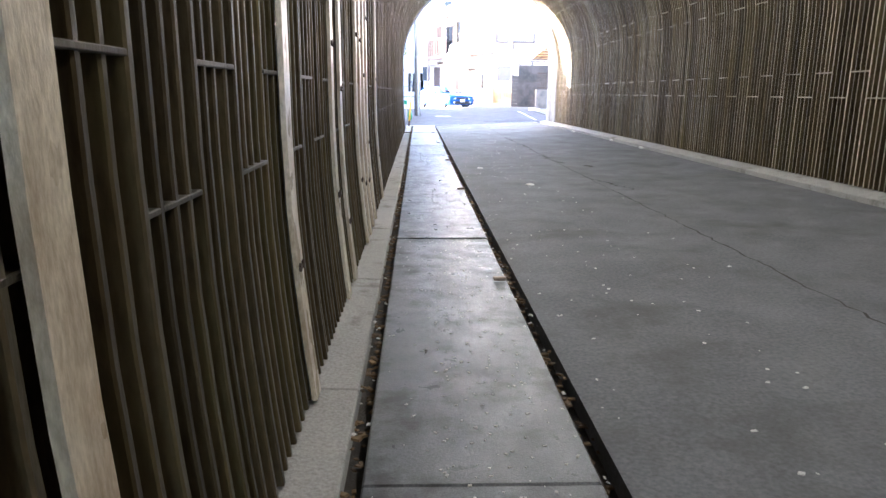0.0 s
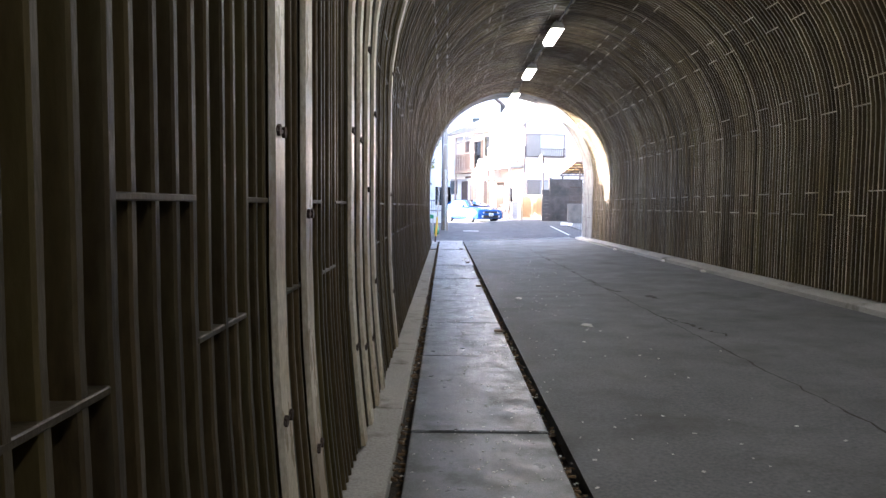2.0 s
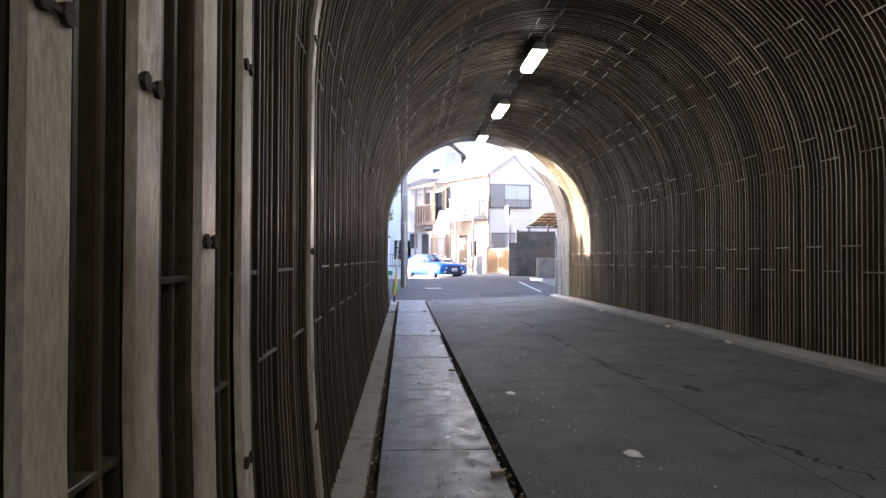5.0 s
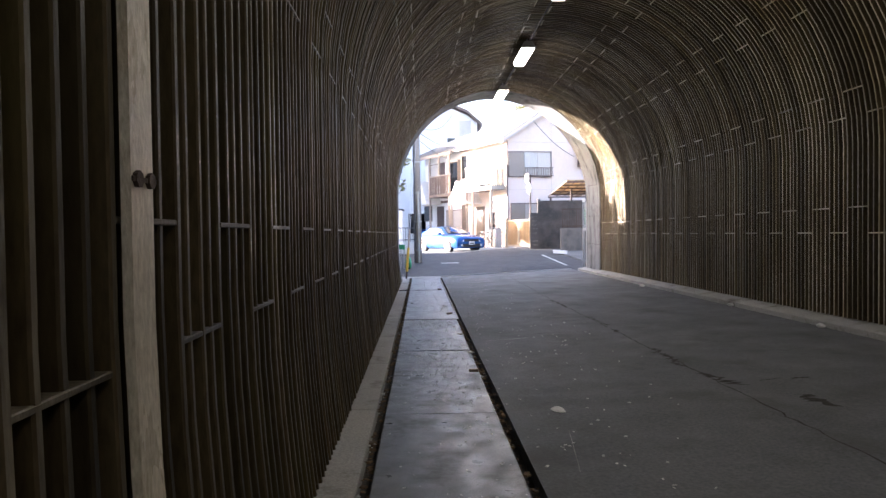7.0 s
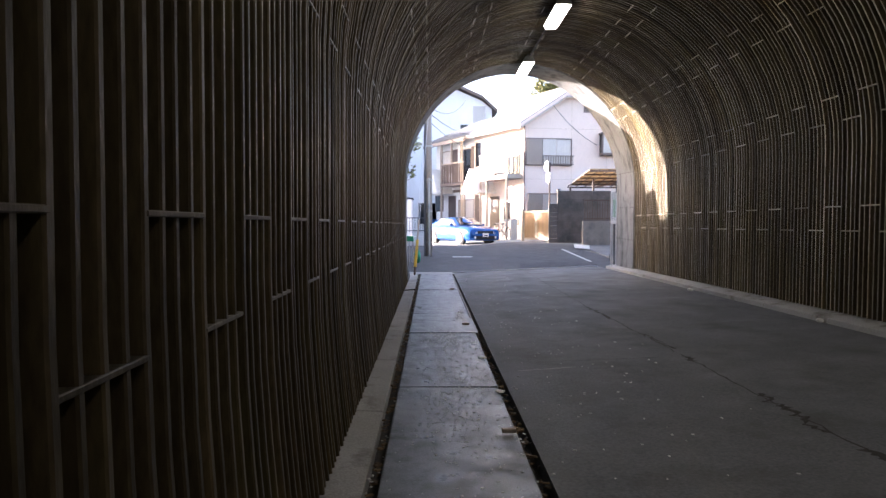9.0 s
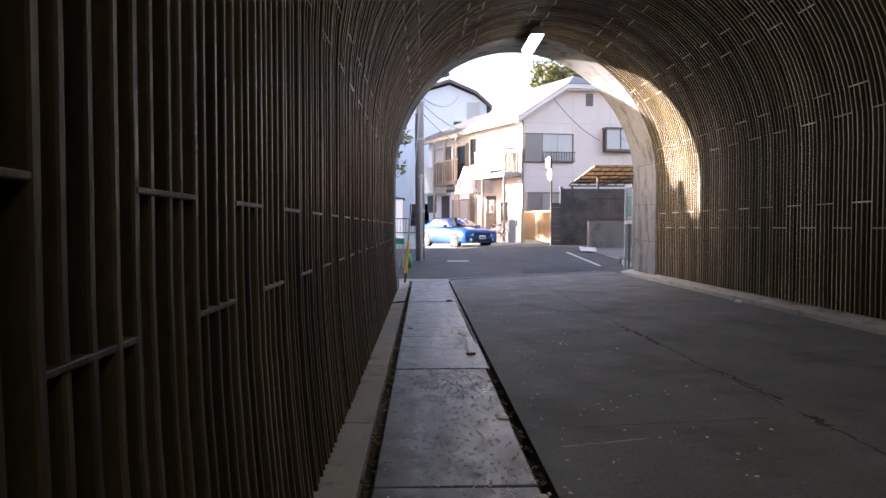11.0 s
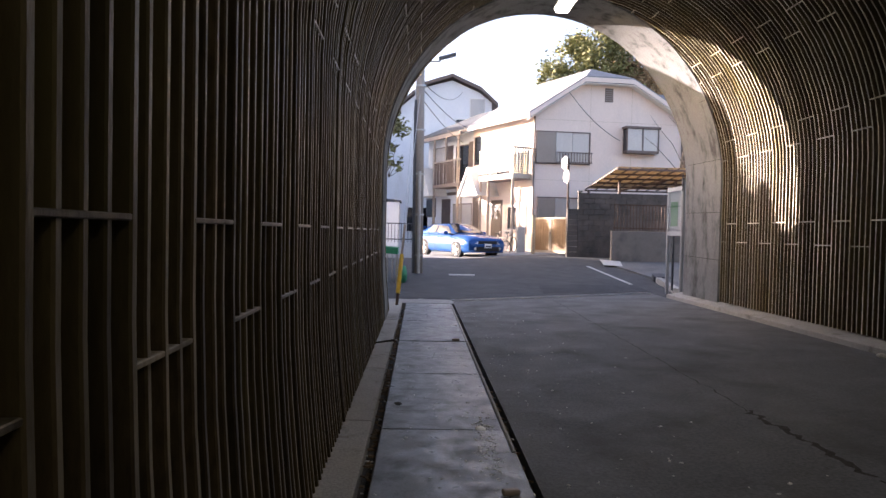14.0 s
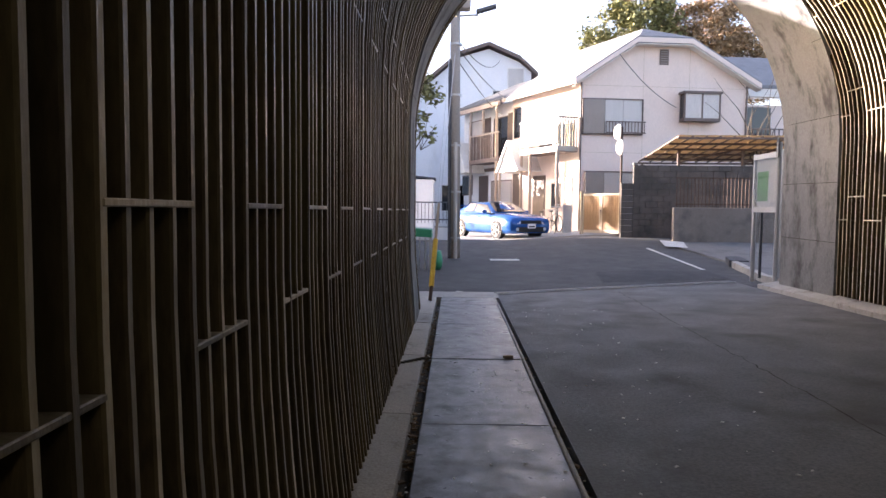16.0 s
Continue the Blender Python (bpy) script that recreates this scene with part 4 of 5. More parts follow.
stay = thing("stay_wire", pose(0, 0, 0), "pole stay wire with a yellow plastic guard near its foot", "stay wire")
a, b = Vector((-0.11, -0.32, 0.0)), Vector((0.12, 6.4, 5.9))
for s in (0.0, 0.12):
    bm = bmesh.new()
    rod(bm, a, b + Vector((s, 0, -s * 3)), 0.009, 6)
    part("wire", bm, STEEL, stay)
bm = bmesh.new()
g0, g1 = Vector((-0.11, -0.32, 0.03)), Vector((-0.04, 0.12, 1.0))
rod(bm, g0 + (g1 - g0) * 0.22, g1, 0.042, 12)
part("guard", bm, YELLOW, stay, "scuffed yellow plastic guard")
bm = bmesh.new()
rod(bm, g0, g0 + (g1 - g0) * 0.24, 0.03, 10)
part("anchor_rod", bm, RUST, stay)
bm = bmesh.new()
rod(bm, g1, g1 + (g1 - g0) * 0.62, 0.024, 10)
part("upper_sleeve", bm, BARE, stay)

# ---------------------------------------------------------------- notice board and sign post beside the mouth
board = thing("notice_board", pose(6.33, 2.6, 0.0, 0, 0, 0), "grey framed glazed notice board on metal legs", "notice board")
for y in (0.0, -1.15):
    bm = bmesh.new()
    box(bm, (-0.035, y - 0.035, 0.0), (0.035, y + 0.035, 2.66), chamfer=0.006)
    part("leg", bm, STEEL, board)
for z in (1.5, 2.54):
    bm = bmesh.new()
    box(bm, (-0.05, -1.115, z), (0.05, -0.035, z + 0.1))
    part("frame_rail", bm, STEEL, board)
bm = bmesh.new()
box(bm, (0.01, -1.11, 1.6), (0.03, -0.04, 2.54))
part("back_panel", bm, POSTER, board)
bm = bmesh.new()
box(bm, (0.002, -0.55, 1.72), (0.008, -0.1, 2.3))
part("poster", bm, POSTERGREEN, board, "green poster")
bm = bmesh.new()
box(bm, (0.002, -1.0, 1.7), (0.008, -0.65, 2.4))
part("poster", bm, PLATEWHITE, board, "white notice sheet")
bm = bmesh.new()
box(bm, (-0.02, -0.35, 0.2), (0.02, -0.3, 1.5))
part("brace", bm, DARKROOF, board)
bm = bmesh.new()
box(bm, (-0.045, -1.1, 1.6), (-0.041, -0.05, 2.54))
pane = part("pane", bm, CLEAR, board, "clear glass pane")
pane.visible_shadow = False
sign = thing("sign_post", pose(6.07, 1.08, 0.0), "thin grey steel sign post with dark sign back", "sign")
bm = bmesh.new()
rod(bm, (0, 0, 0.1), (0, 0, 2.75), 0.042, 12)
part("post", bm, STEEL, sign)
bm = bmesh.new()
bmesh.ops.create_cone(bm, cap_ends=True, segments=20, radius1=0.2, radius2=0.2, depth=0.02, matrix=pose(0.0, 0.06, 2.65, 90, 0, 70))
part("sign_plate", bm, DARKROOF, sign, "dark back of a round sign")

# ---------------------------------------------------------------- pavement, kerb and road marks
pave = thing("pavement", pose(0, 0, 0), "grey concrete pavement with a low kerb", "pavement", kind="structure")


def slab_on_ground(loop, up, down=0.3):
    bm = bmesh.new()
    a = [bm.verts.new((x, y, max(ground_z(x, y), 0) + up)) for x, y in loop]
    b = [bm.verts.new((x, y, -down)) for x, y in loop]
    bm.faces.new(a)
    for i in range(len(a)):
        j = (i + 1) % len(a)
        bm.faces.new((a[j], a[i], b[i], b[j]))
    return bm


part("paving", slab_on_ground([(6.35, 1.0), (12, 1.0), (12, 4), (12, 5.8), (7.2, 5.8), (7.0, 4.2), (6.6, 2.6)], 0.12), PAVEGREY, pave)
part("paving", slab_on_ground([(7.2, 5.9), (12, 5.9), (12, 7.5), (12, 9.46), (6.95, 9.46), (6.6, 8.9), (6.9, 7.5)], 0.05), PAVEGREY, pave)
for (x0, y0_), (x1, y1) in (((6.2, 1.0), (6.5, 2.6)), ((6.5, 2.62), (6.88, 4.2)), ((6.88, 4.22), (7.1, 5.7))):
    bm = slab_on_ground([(x0, y0_), (x0 + 0.15, y0_), (x1 + 0.15, y1), (x1, y1)], 0.14)
    part("kerbstone", bm, FOOT, pave)
bm = slab_on_ground([(7.0, 5.4), (7.45, 5.3), (7.5, 6.0), (7.15, 6.0)], 0.17)
part("ramp_plate", bm, DARKROOF, pave, "black rubber kerb ramp")
# the third loop is a pale round manhole cover, drawn as a four-sided mark
for i, loop in enumerate(([(6.35, 8.3), (6.92, 8.1), (7.2, 9.3), (6.6, 9.7)], [(5.78, 8.3), (5.88, 8.3), (6.24, 4.9), (6.14, 4.9)],
                          [(1.2, 5.95), (1.95, 6.0), (1.93, 6.28), (1.18, 6.23)], [(0.3, 1.1), (0.42, 1.08), (0.44, 1.2), (0.32, 1.22)])):
    bm = bmesh.new()
    f = bm.faces.new([bm.verts.new((x, y, ground_z(x, y) + (0.07 if i == 0 else 0.012))) for x, y in loop])
    r = bmesh.ops.extrude_face_region(bm, geom=[f])
    for v in r["geom"]:
        if isinstance(v, bmesh.types.BMVert):
            v.co.z -= 0.006
    one("road_mark", bm, WHITEPAINT, "worn pale mark on the asphalt", "road mark", "structure")

bm = bmesh.new()
loop = [(3.3, 2.5), (6.1, 3.1), (6.2, 4.6), (4.6, 4.7), (3.5, 4.3)]
top_ = [bm.verts.new((x, y, ground_z(x, y) + 0.012)) for x, y in loop]
bm.faces.new(top_)
one("road_patch", bm, PATCH, "darker asphalt repair patch in the street", "road patch", "structure")
bm = bmesh.new()
vs = [[bm.verts.new((x, y, ground_z(x, y) + 0.012)) for x in (-3.8, -1.5, 0, 1, 2, 3, 4, 5, 6)] for y in (12.15, 13, 14, 16, 19, 23)]
vs[0] = [v for v in vs[0]]
for a, b in zip(vs, vs[1:]):
    for i in range(8):
        bm.faces.new((a[i], a[i + 1], b[i + 1], b[i]))
one("pavement_forecourt", bm, PAVE, "pale concrete forecourt before the houses", "forecourt", "structure")
grate = thing("drain_grating", pose(1.05, 0.77, 0.004, 0, -1.7, 13.5), "steel drain grating across the tunnel mouth", "grating", kind="structure")
bm = bmesh.new()
for x in (0.0, 0.2):
    box(bm, (0, x, -0.03), (4.8, x + 0.02, 0.012))
part("frame", bm, STEEL, grate)
bar = bmesh.new()
box(bar, (0, 0.02, -0.03), (0.012, 0.2, 0.01))
bar = mesh_of(bar, "bar", STEEL)
for i in range(96):
    part("bar", bar, STEEL, grate, m=pose(0.03 + i * 0.05, 0, 0))
bm = bmesh.new()
box(bm, (0, 0.0, -0.2), (4.8, 0.22, -0.05))
part("trough", bm, GUTTER, grate)
bm = bmesh.new()
solid(bm, [(-0.45, 0.3, -0.3), (1.05, 0.3, -0.3), (1.05, 1.1, -0.3), (-0.45, 1.1, -0.3)], (0, 0, 0.303))
one("floor_apron", bm, PAVE, "small concrete apron at the walkway end", "apron", "structure")

# ---------------------------------------------------------------- left of the mouth: fence, shed, green bin
fence = thing("railing", pose(0, 0, 0), "low dark metal railing on a pale kerb wall", "railing")
bm = bmesh.new()
box(bm, (-4.0, 11.9, 0.2), (0.1, 12.1, 0.9))
part("base_wall", bm, WHITEWALL, fence)
for z in (1.15, 1.75):
    bm = bmesh.new()
    box(bm, (-4.0, 11.97, z), (0.1, 12.01, z + 0.04))
    part("rail", bm, DARKROOF, fence)
for i in range(34):
    bm = bmesh.new()
    x = -4.0 + i * 0.124
    box(bm, (x, 11.98, 1.05), (x + 0.02, 12.0, 1.75))
    part("bar", bm, DARKROOF, fence)
shed = thing("storage_shed", pose(-1.88, 22.0, 0.42), "small white shed with dark edged roof", "shed")
bm = bmesh.new()
box(bm, (-1.2, 0, 0), (1.05, 1.8, 2.6))
part("body", bm, WHITEWALL, shed)
bm = bmesh.new()
solid(bm, [(-1.3, -0.1, 2.85), (1.15, -0.1, 2.6), (1.15, -0.1, 2.68), (-1.3, -0.1, 2.93)], (0, 2.0, 0))
part("roof", bm, DARKROOF, shed)
bin_ = thing("refuse_cage", pose(-0.72, 4.9, 0.05), "slatted refuse cage with a green lid", "refuse box")
bm = bmesh.new()
solid(bm, [(-0.9, -0.4, 0.88), (0.45, -0.4, 0.8), (0.45, -0.4, 0.98), (-0.9, -0.4, 1.1)], (0, 0.9, 0))
part("lid", bm, GREEN, bin_, "green plastic lid")
for i in range(11):
    bm = bmesh.new()
    x = -0.88 + i * 0.13
    box(bm, (x, -0.38, 0), (x + 0.03, -0.36, 0.86))
    part("slat", bm, STEEL, bin_)
for y in (-0.37, 0.45):
    for x in (-0.88, 0.42):
        bm = bmesh.new()
        box(bm, (x - 0.02, y - 0.02, 0), (x + 0.02, y + 0.02, 0.86))
        part("leg", bm, STEEL, bin_)
bm = bmesh.new()
bmesh.ops.create_icosphere(bm, subdivisions=2, radius=0.26)
for v in bm.verts:
    v.co = Vector((v.co.x * 0.5, v.co.y * 0.8, v.co.z * 0.95 + 0.24)) * (1 + 0.16 * noise.noise(v.co * 6))
one("net_bundle", bm, GREEN, "crumpled green net hanging at the refuse cage", "net", m=pose(-0.12, 4.6, 0.06), smooth=True)

# gabled wall out of view, inferred from its roof shadow, added to shade the mouth
bm = bmesh.new()
solid(bm, [(-4.2, 2.85, -0.3), (-4.2, 15.0, -0.3), (-4.2, 15.0, 6.25), (-4.2, 8.6, 10.2), (-4.2, 2.85, 6.25)], (-0.35, 0, 0))
one("wall_neighbour", bm, LOWCONC, "unseen gabled wall added to shade the tunnel mouth", "house wall", "structure")

# unseen wall, added only to keep the sun off the second house unit
bm = bmesh.new()
box(bm, (-4.7, 24.4, 0.2), (-4.4, 34.0, 9.0))
one("wall_neighbour_far", bm, WHITEWALL, "unseen wall added to shade the second house unit", "house wall", "structure")
# unseen wall, added to block low sun beneath the shrub crown
bm = bmesh.new()
box(bm, (-3.6, -2.4, -0.3), (-3.4, 2.8, 3.75))
one("wall_boundary", bm, LOWCONC, "unseen wall added to keep sun off the lower tunnel wall", "wall", "structure")


# ---------------------------------------------------------------- trees
def tree(name, x, y, z, height, blobs, leaf, count, size, label, seed, trunk_r=0.14):
    rg = random.Random(seed)
    t = thing(name, pose(x, y, z), label, "tree")
    bm = bmesh.new()
    rod(bm, (0, 0, -0.3), (0.05, 0, height * 0.55), trunk_r, 9, trunk_r * 0.55)
    part("trunk", bm, BARK, t)
    for c, r in blobs:
        bm = bmesh.new()
        rod(bm, (0.03, 0, height * rg.uniform(0.25, 0.5)), Vector(c), trunk_r * 0.4, 6, 0.015)
        for k in range(4):
            d = Vector((rg.gauss(0, 1), rg.gauss(0, 1), rg.gauss(0.3, 1))).normalized() * max(r) * 0.8
            rod(bm, Vector(c) * 0.85, Vector(c) + d, trunk_r * 0.16, 5, 0.008)
        part("limb", bm, BARK, t)
    verts, faces = [], []
    total = sum(r[0] * r[1] * r[2] for _, r in blobs)
    for c, r in blobs:
        clumps = []
        for _ in range(max(6, int(30 * r[0] * r[1] * r[2] / total * len(blobs)))):
            v = Vector((rg.gauss(0, 1), rg.gauss(0, 1), rg.gauss(0, 1))).normalized() * rg.uniform(0.45, 1.0) ** 0.6
            clumps.append(Vector((v.x * r[0], v.y * r[1], v.z * r[2])) + Vector(c))
        for _ in range(int(count * r[0] * r[1] * r[2] / total)):
            p = rg.choice(clumps) + Vector((rg.gauss(0, 1), rg.gauss(0, 1), rg.gauss(0, 1))) * max(r) * 0.16
            a = Vector((rg.gauss(0, 1), rg.gauss(0, 1), rg.gauss(0, 0.6))).normalized()
            b = a.cross(Vector((rg.gauss(0, 1), rg.gauss(0, 1), rg.gauss(0, 1)))).normalized()
            s = size * rg.uniform(0.6, 1.3)
            i = len(verts)
            verts += [p - a * s, p + b * s * 0.42, p + a * s, p - b * s * 0.42]
            faces.append((i, i + 1, i + 2, i + 3))
    me = bpy.data.meshes.new("crown")
    me.from_pydata(verts, [], faces)
    me.materials.append(leaf)
    part("crown", me, leaf, t)
    return t


tree("street_tree", -1.5, 8.2, 0.4, 5.0, [((0.65, -0.1, 4.3), (0.55, 0.6, 0.75)), ((0.1, 0.2, 4.9), (0.8, 0.8, 0.7)), ((0.9, 0.0, 3.3), (0.25, 0.4, 0.5)), ((-0.7, 0, 4.4), (0.8, 0.8, 0.8))],
     LEAFG, 2600, 0.1, "small broadleaf evergreen tree with thin hanging twigs", 2, 0.08)
# out of view, added to dapple the lower edge of the tunnel's sun patch
tree("street_tree", -3.0, 0.6, 0.0, 4.2, [((0.0, 0.1, 3.3), (0.5, 0.8, 0.7)), ((0.0, -1.2, 3.0), (0.5, 0.8, 0.7)), ((0.0, 1.0, 3.6), (0.5, 0.6, 0.8)), ((0.0, 1.8, 3.9), (0.5, 0.6, 0.9))],
     LEAFG, 4200, 0.13, "unseen leafy shrub tree added to cast dappled shade into the tunnel mouth", 5, 0.08)
# out of view, added to dapple the lower side facade with shade
tree("street_tree", -5.4, 22.6, 0.4, 4.6, [((0.0, -1.2, 3.2), (0.6, 1.0, 1.0)), ((0.0, 0.3, 3.6), (0.7, 1.0, 1.0)), ((0.1, 1.6, 3.4), (0.6, 1.0, 1.1)), ((0, 3.0, 3.4), (0.6, 1.0, 1.2))],
     LEAFG, 3400, 0.15, "unseen evergreen tree added to shade the houses and the gate", 31, 0.1)
# out of view, its crown set at the height that shades the gate
tree("street_tree", -5.2, 17.4, 0.4, 4.6, [((0.0, -0.8, 3.5), (0.6, 0.8, 0.75)), ((0.0, 0.6, 3.5), (0.6, 0.8, 0.75)), ((0.1, 2.2, 3.7), (0.5, 0.9, 0.7))],
     LEAFG, 3600, 0.14, "unseen evergreen tree added to shade the houses and the gate", 37, 0.08)
tree("hill_tree", 14.5, 46, 3.6, 16, [((-2.6, 0, 9.4), (2.2, 2.0, 2.2)), ((-3.4, 0, 11.6), (0.9, 0.9, 1.6)), ((-1.2, 0, 12.6), (2.2, 2.4, 2.6)), ((1.6, 0, 13.8), (2.8, 2.5, 2.8)), ((3.5, 1, 10.6), (2.5, 2.4, 2.6)), ((0.5, 0, 9.4), (3.6, 2.5, 2.6))],
     LEAFG, 26000, 0.2, "large dark evergreen tree on the hill behind the houses", 6, 0.4)
tree("hill_tree", 20.5, 47, 4.1, 15, [((-1.6, 0, 10.5), (2.4, 2.2, 1.9)), ((1.4, 0, 13.2), (2.8, 2.2, 2.6)), ((-1.2, 0, 13.4), (2.2, 2.0, 2.2)), ((3.4, 0, 10.2), (2.4, 2.2, 2.4)), ((0.2, -1, 8.8), (3.4, 2.2, 1.6))],
     LEAFB, 18000, 0.17, "brown dry-leaved tree on the hill behind the houses", 9, 0.35)
tree("hill_tree", 25.5, 50, 5.6, 13, [((0, 0, 8.5), (3.4, 2.6, 3.4)), ((-2.0, 0, 11.5), (2.6, 2.2, 2.0))],
     LEAFB, 12000, 0.17, "brown dry-leaved tree on the hill behind the houses", 12, 0.35)
bm = bmesh.new()
hs = [[bm.verts.new((x, y, 0.6 + max(0, y - 40) * 0.5 * (1 if y < 60 else 0.6))) for x in range(-40, 90, 10)] for y in (38, 40, 45, 50, 60, 90)]
for a, b in zip(hs, hs[1:]):
    for i in range(len(a) - 1):
        bm.faces.new((a[i], a[i + 1], b[i + 1], b[i]))
one("ground_hillside", bm, SOIL, "overgrown hillside behind the houses", "hillside", "structure", smooth=True)
bm = bmesh.new()
rg = random.Random(21)
for k in range(14):
    p = Vector((11.9, 14.4, 2.4))
    d = Vector((rg.uniform(-0.5, 0.6), rg.uniform(-0.3, 0.3), 1)).normalized()
    for s in range(6):
        q = p + d * rg.uniform(0.6, 0.95)
        rod(bm, p, q, 0.035 - 0.005 * s, 5, 0.03 - 0.005 * s)
        p, d = q, (d + Vector((rg.uniform(-0.5, 0.5), rg.uniform(-0.4, 0.4), rg.uniform(-0.2, 0.2)))).normalized()
rod(bm, (11.9, 14.4, 0.4), (11.9, 14.4, 2.5), 0.06, 8)
bare = thing("bare_tree", pose(0, 0, 0), "leafless small tree with thin grey branches", "tree")
part("branches", bm, BARK, bare)

# ---------------------------------------------------------------- the blue car
def car(m):
    """x forward, y to its left, z up; wheels on z = 0."""
    c = thing("car", m, "parked metallic blue two-door sports coupe", "car")
    # sections from tail to nose: x, half width, sill, waist height, deck height
    secs = [(-2.28, 0.74, 0.42, 0.74, 0.86), (-2.2, 0.82, 0.3, 0.84, 0.98), (-1.7, 0.87, 0.22, 0.86, 1.01), (-0.9, 0.885, 0.2, 0.84, 0.98), (0.0, 0.88, 0.19, 0.83, 0.96),
            (0.75, 0.88, 0.19, 0.81, 0.94), (1.35, 0.89, 0.2, 0.79, 0.9), (1.9, 0.88, 0.2, 0.75, 0.84), (2.2, 0.84, 0.21, 0.7, 0.77), (2.3, 0.8, 0.24, 0.66, 0.72)]
    bm = bmesh.new()
    rows = []
    for x, w, s, b, d in secs:
        pts = [(-w * 0.93, s), (-w, s + 0.14), (-w, b - 0.1), (-w * 0.96, b), (-w * 0.84, d), (0, d + 0.025), (w * 0.84, d), (w * 0.96, b), (w, b - 0.1), (w, s + 0.14), (w * 0.93, s)]
        rows.append([bm.verts.new((x, y, z)) for y, z in pts])
    for a, b in zip(rows, rows[1:]):
        for i in range(10):
            bm.faces.new((a[i], a[i + 1], b[i + 1], b[i]))
        bm.faces.new((a[10], a[0], b[0], b[10]))
    bm.faces.new(rows[0])
    bm.faces.new(rows[-1][::-1])
    body = part("body", bm, CARBLUE, c, smooth=True)
    # cabin: a lofted shell with the panes set on it
    def cab(x, side, k):
        """A point on the cabin at x, on the given side, k of the way up from the waist to the roof."""
        top = 0.42 * min(1.0, max(0.0, (x + 1.95) / 0.85), max(0.0, (1.02 - x) / 0.88)) ** 0.8
        return Vector((x, side * (0.79 - 0.2 * k * min(1.0, top / 0.3)), 0.93 + top * k))

    bm = bmesh.new()
    xs_ = [-1.95, -1.7, -1.4, -1.1, -0.7, -0.2, 0.15, 0.4, 0.7, 1.02]
    rows = [[bm.verts.new(cab(x, sd, k)) for sd, k in ((-1, 0), (-1, 0.5), (-1, 0.93))] + [bm.verts.new(cab(x, 0, 1.0) + Vector((0, 0, 0.025)))]
            + [bm.verts.new(cab(x, sd, k)) for sd, k in ((1, 0.93), (1, 0.5), (1, 0))] for x in xs_]
    for a, b in zip(rows, rows[1:]):
        for i in range(6):
            bm.faces.new((a[i], a[i + 1], b[i + 1], b[i]))
    part("roof", bm, CARBLUE, c, smooth=True)
    for sd in (-1, 1):
        for x0, x1, x2, x3 in ((-0.42, 0.86, 0.3, -0.42), (-1.25, -0.5, -0.5, -1.0)):
            out = Vector((0, sd * 0.012, 0.004))
            bm = bmesh.new()
            solid(bm, [cab(x0, sd, 0.14) + out, cab(x1, sd, 0.14) + out, cab(x2, sd, 0.86) + out, cab(x3, sd, 0.86) + out], (0, sd * 0.006, 0))
            part("side_window", bm, DARKGLASS, c, "dark side window")
    for x0, x1, nm in ((0.96, 0.2, "windscreen"), (-1.88, -1.14, "rear_window")):
        lift = Vector((0.012 if x0 > 0 else -0.012, 0, 0.03))
        bm = bmesh.new()
        solid(bm, [cab(x0, -0.88, 0.6) + lift, cab(x0, 0.88, 0.6) + lift, cab(x1, 0.84, 0.95) + lift, cab(x1, -0.84, 0.95) + lift], (0, 0, 0.008))
        part(nm, bm, DARKGLASS, c, "dark tinted glass")
    for s in (-1, 1):
        bm = bmesh.new()
        bmesh.ops.create_icosphere(bm, subdivisions=2, radius=0.1, matrix=Matrix.Translation((0.62, s * 0.93, 0.98)) @ Matrix.Diagonal((0.6, 1.0, 0.7, 1)))
        part("side_mirror", bm, CARBLUE, c, smooth=True)
        bm = bmesh.new()
        solid(bm, [(2.17, s * 0.79, 0.57), (2.24, s * 0.46, 0.56), (2.2, s * 0.46, 0.71), (2.08, s * 0.8, 0.72)], (0.09, 0, 0.0))
        part("headlight", bm, LENS, c, "clear headlight")
        bm = bmesh.new()
        rod(bm, (2.27, s * 0.58, 0.37), (2.33, s * 0.56, 0.37), 0.06, 12)
        part("fog_lamp", bm, LENS, c)
        bm = bmesh.new()
        box(bm, (-0.45, s * 0.87 - 0.012, 0.78), (-0.22, s * 0.87 + 0.02, 0.82))
        part("door_handle", bm, CARBLUE, c)
    bm = bmesh.new()
    solid(bm, [(2.27, -0.44, 0.56), (2.27, 0.44, 0.56), (2.26, 0.42, 0.68), (2.26, -0.42, 0.68)], (0.05, 0, 0))
    part("grille", bm, RUBBER, c, "black radiator grille")
    bm = bmesh.new()
    solid(bm, [(2.26, -0.6, 0.26), (2.26, 0.6, 0.26), (2.26, 0.55, 0.44), (2.26, -0.55, 0.44)], (0.06, 0, 0))
    part("air_intake", bm, RUBBER, c, "black lower air intake")
    bm = bmesh.new()
    box(bm, (2.34, -0.165, 0.4), (2.36, 0.165, 0.565), chamfer=0.004)
    plate = part("number_plate", bm, PLATEWHITE, c, "white number plate")
    bm = bmesh.new()
    box(bm, (2.3601, -0.12, 0.435), (2.3625, 0.12, 0.49))
    part("lettering", bm, DARKROOF, plate)
    bm = bmesh.new()
    box(bm, (-2.2, -0.78, 1.2), (-1.95, 0.78, 1.235), chamfer=0.01)
    wing_ = part("rear_spoiler", bm, CARBLUE, c)
    for s in (-0.6, 0.6):
        bm = bmesh.new()
        box(bm, (-2.13, s - 0.02, 0.95), (-2.0, s + 0.02, 1.2))
        part("stay", bm, CARBLUE, wing_)
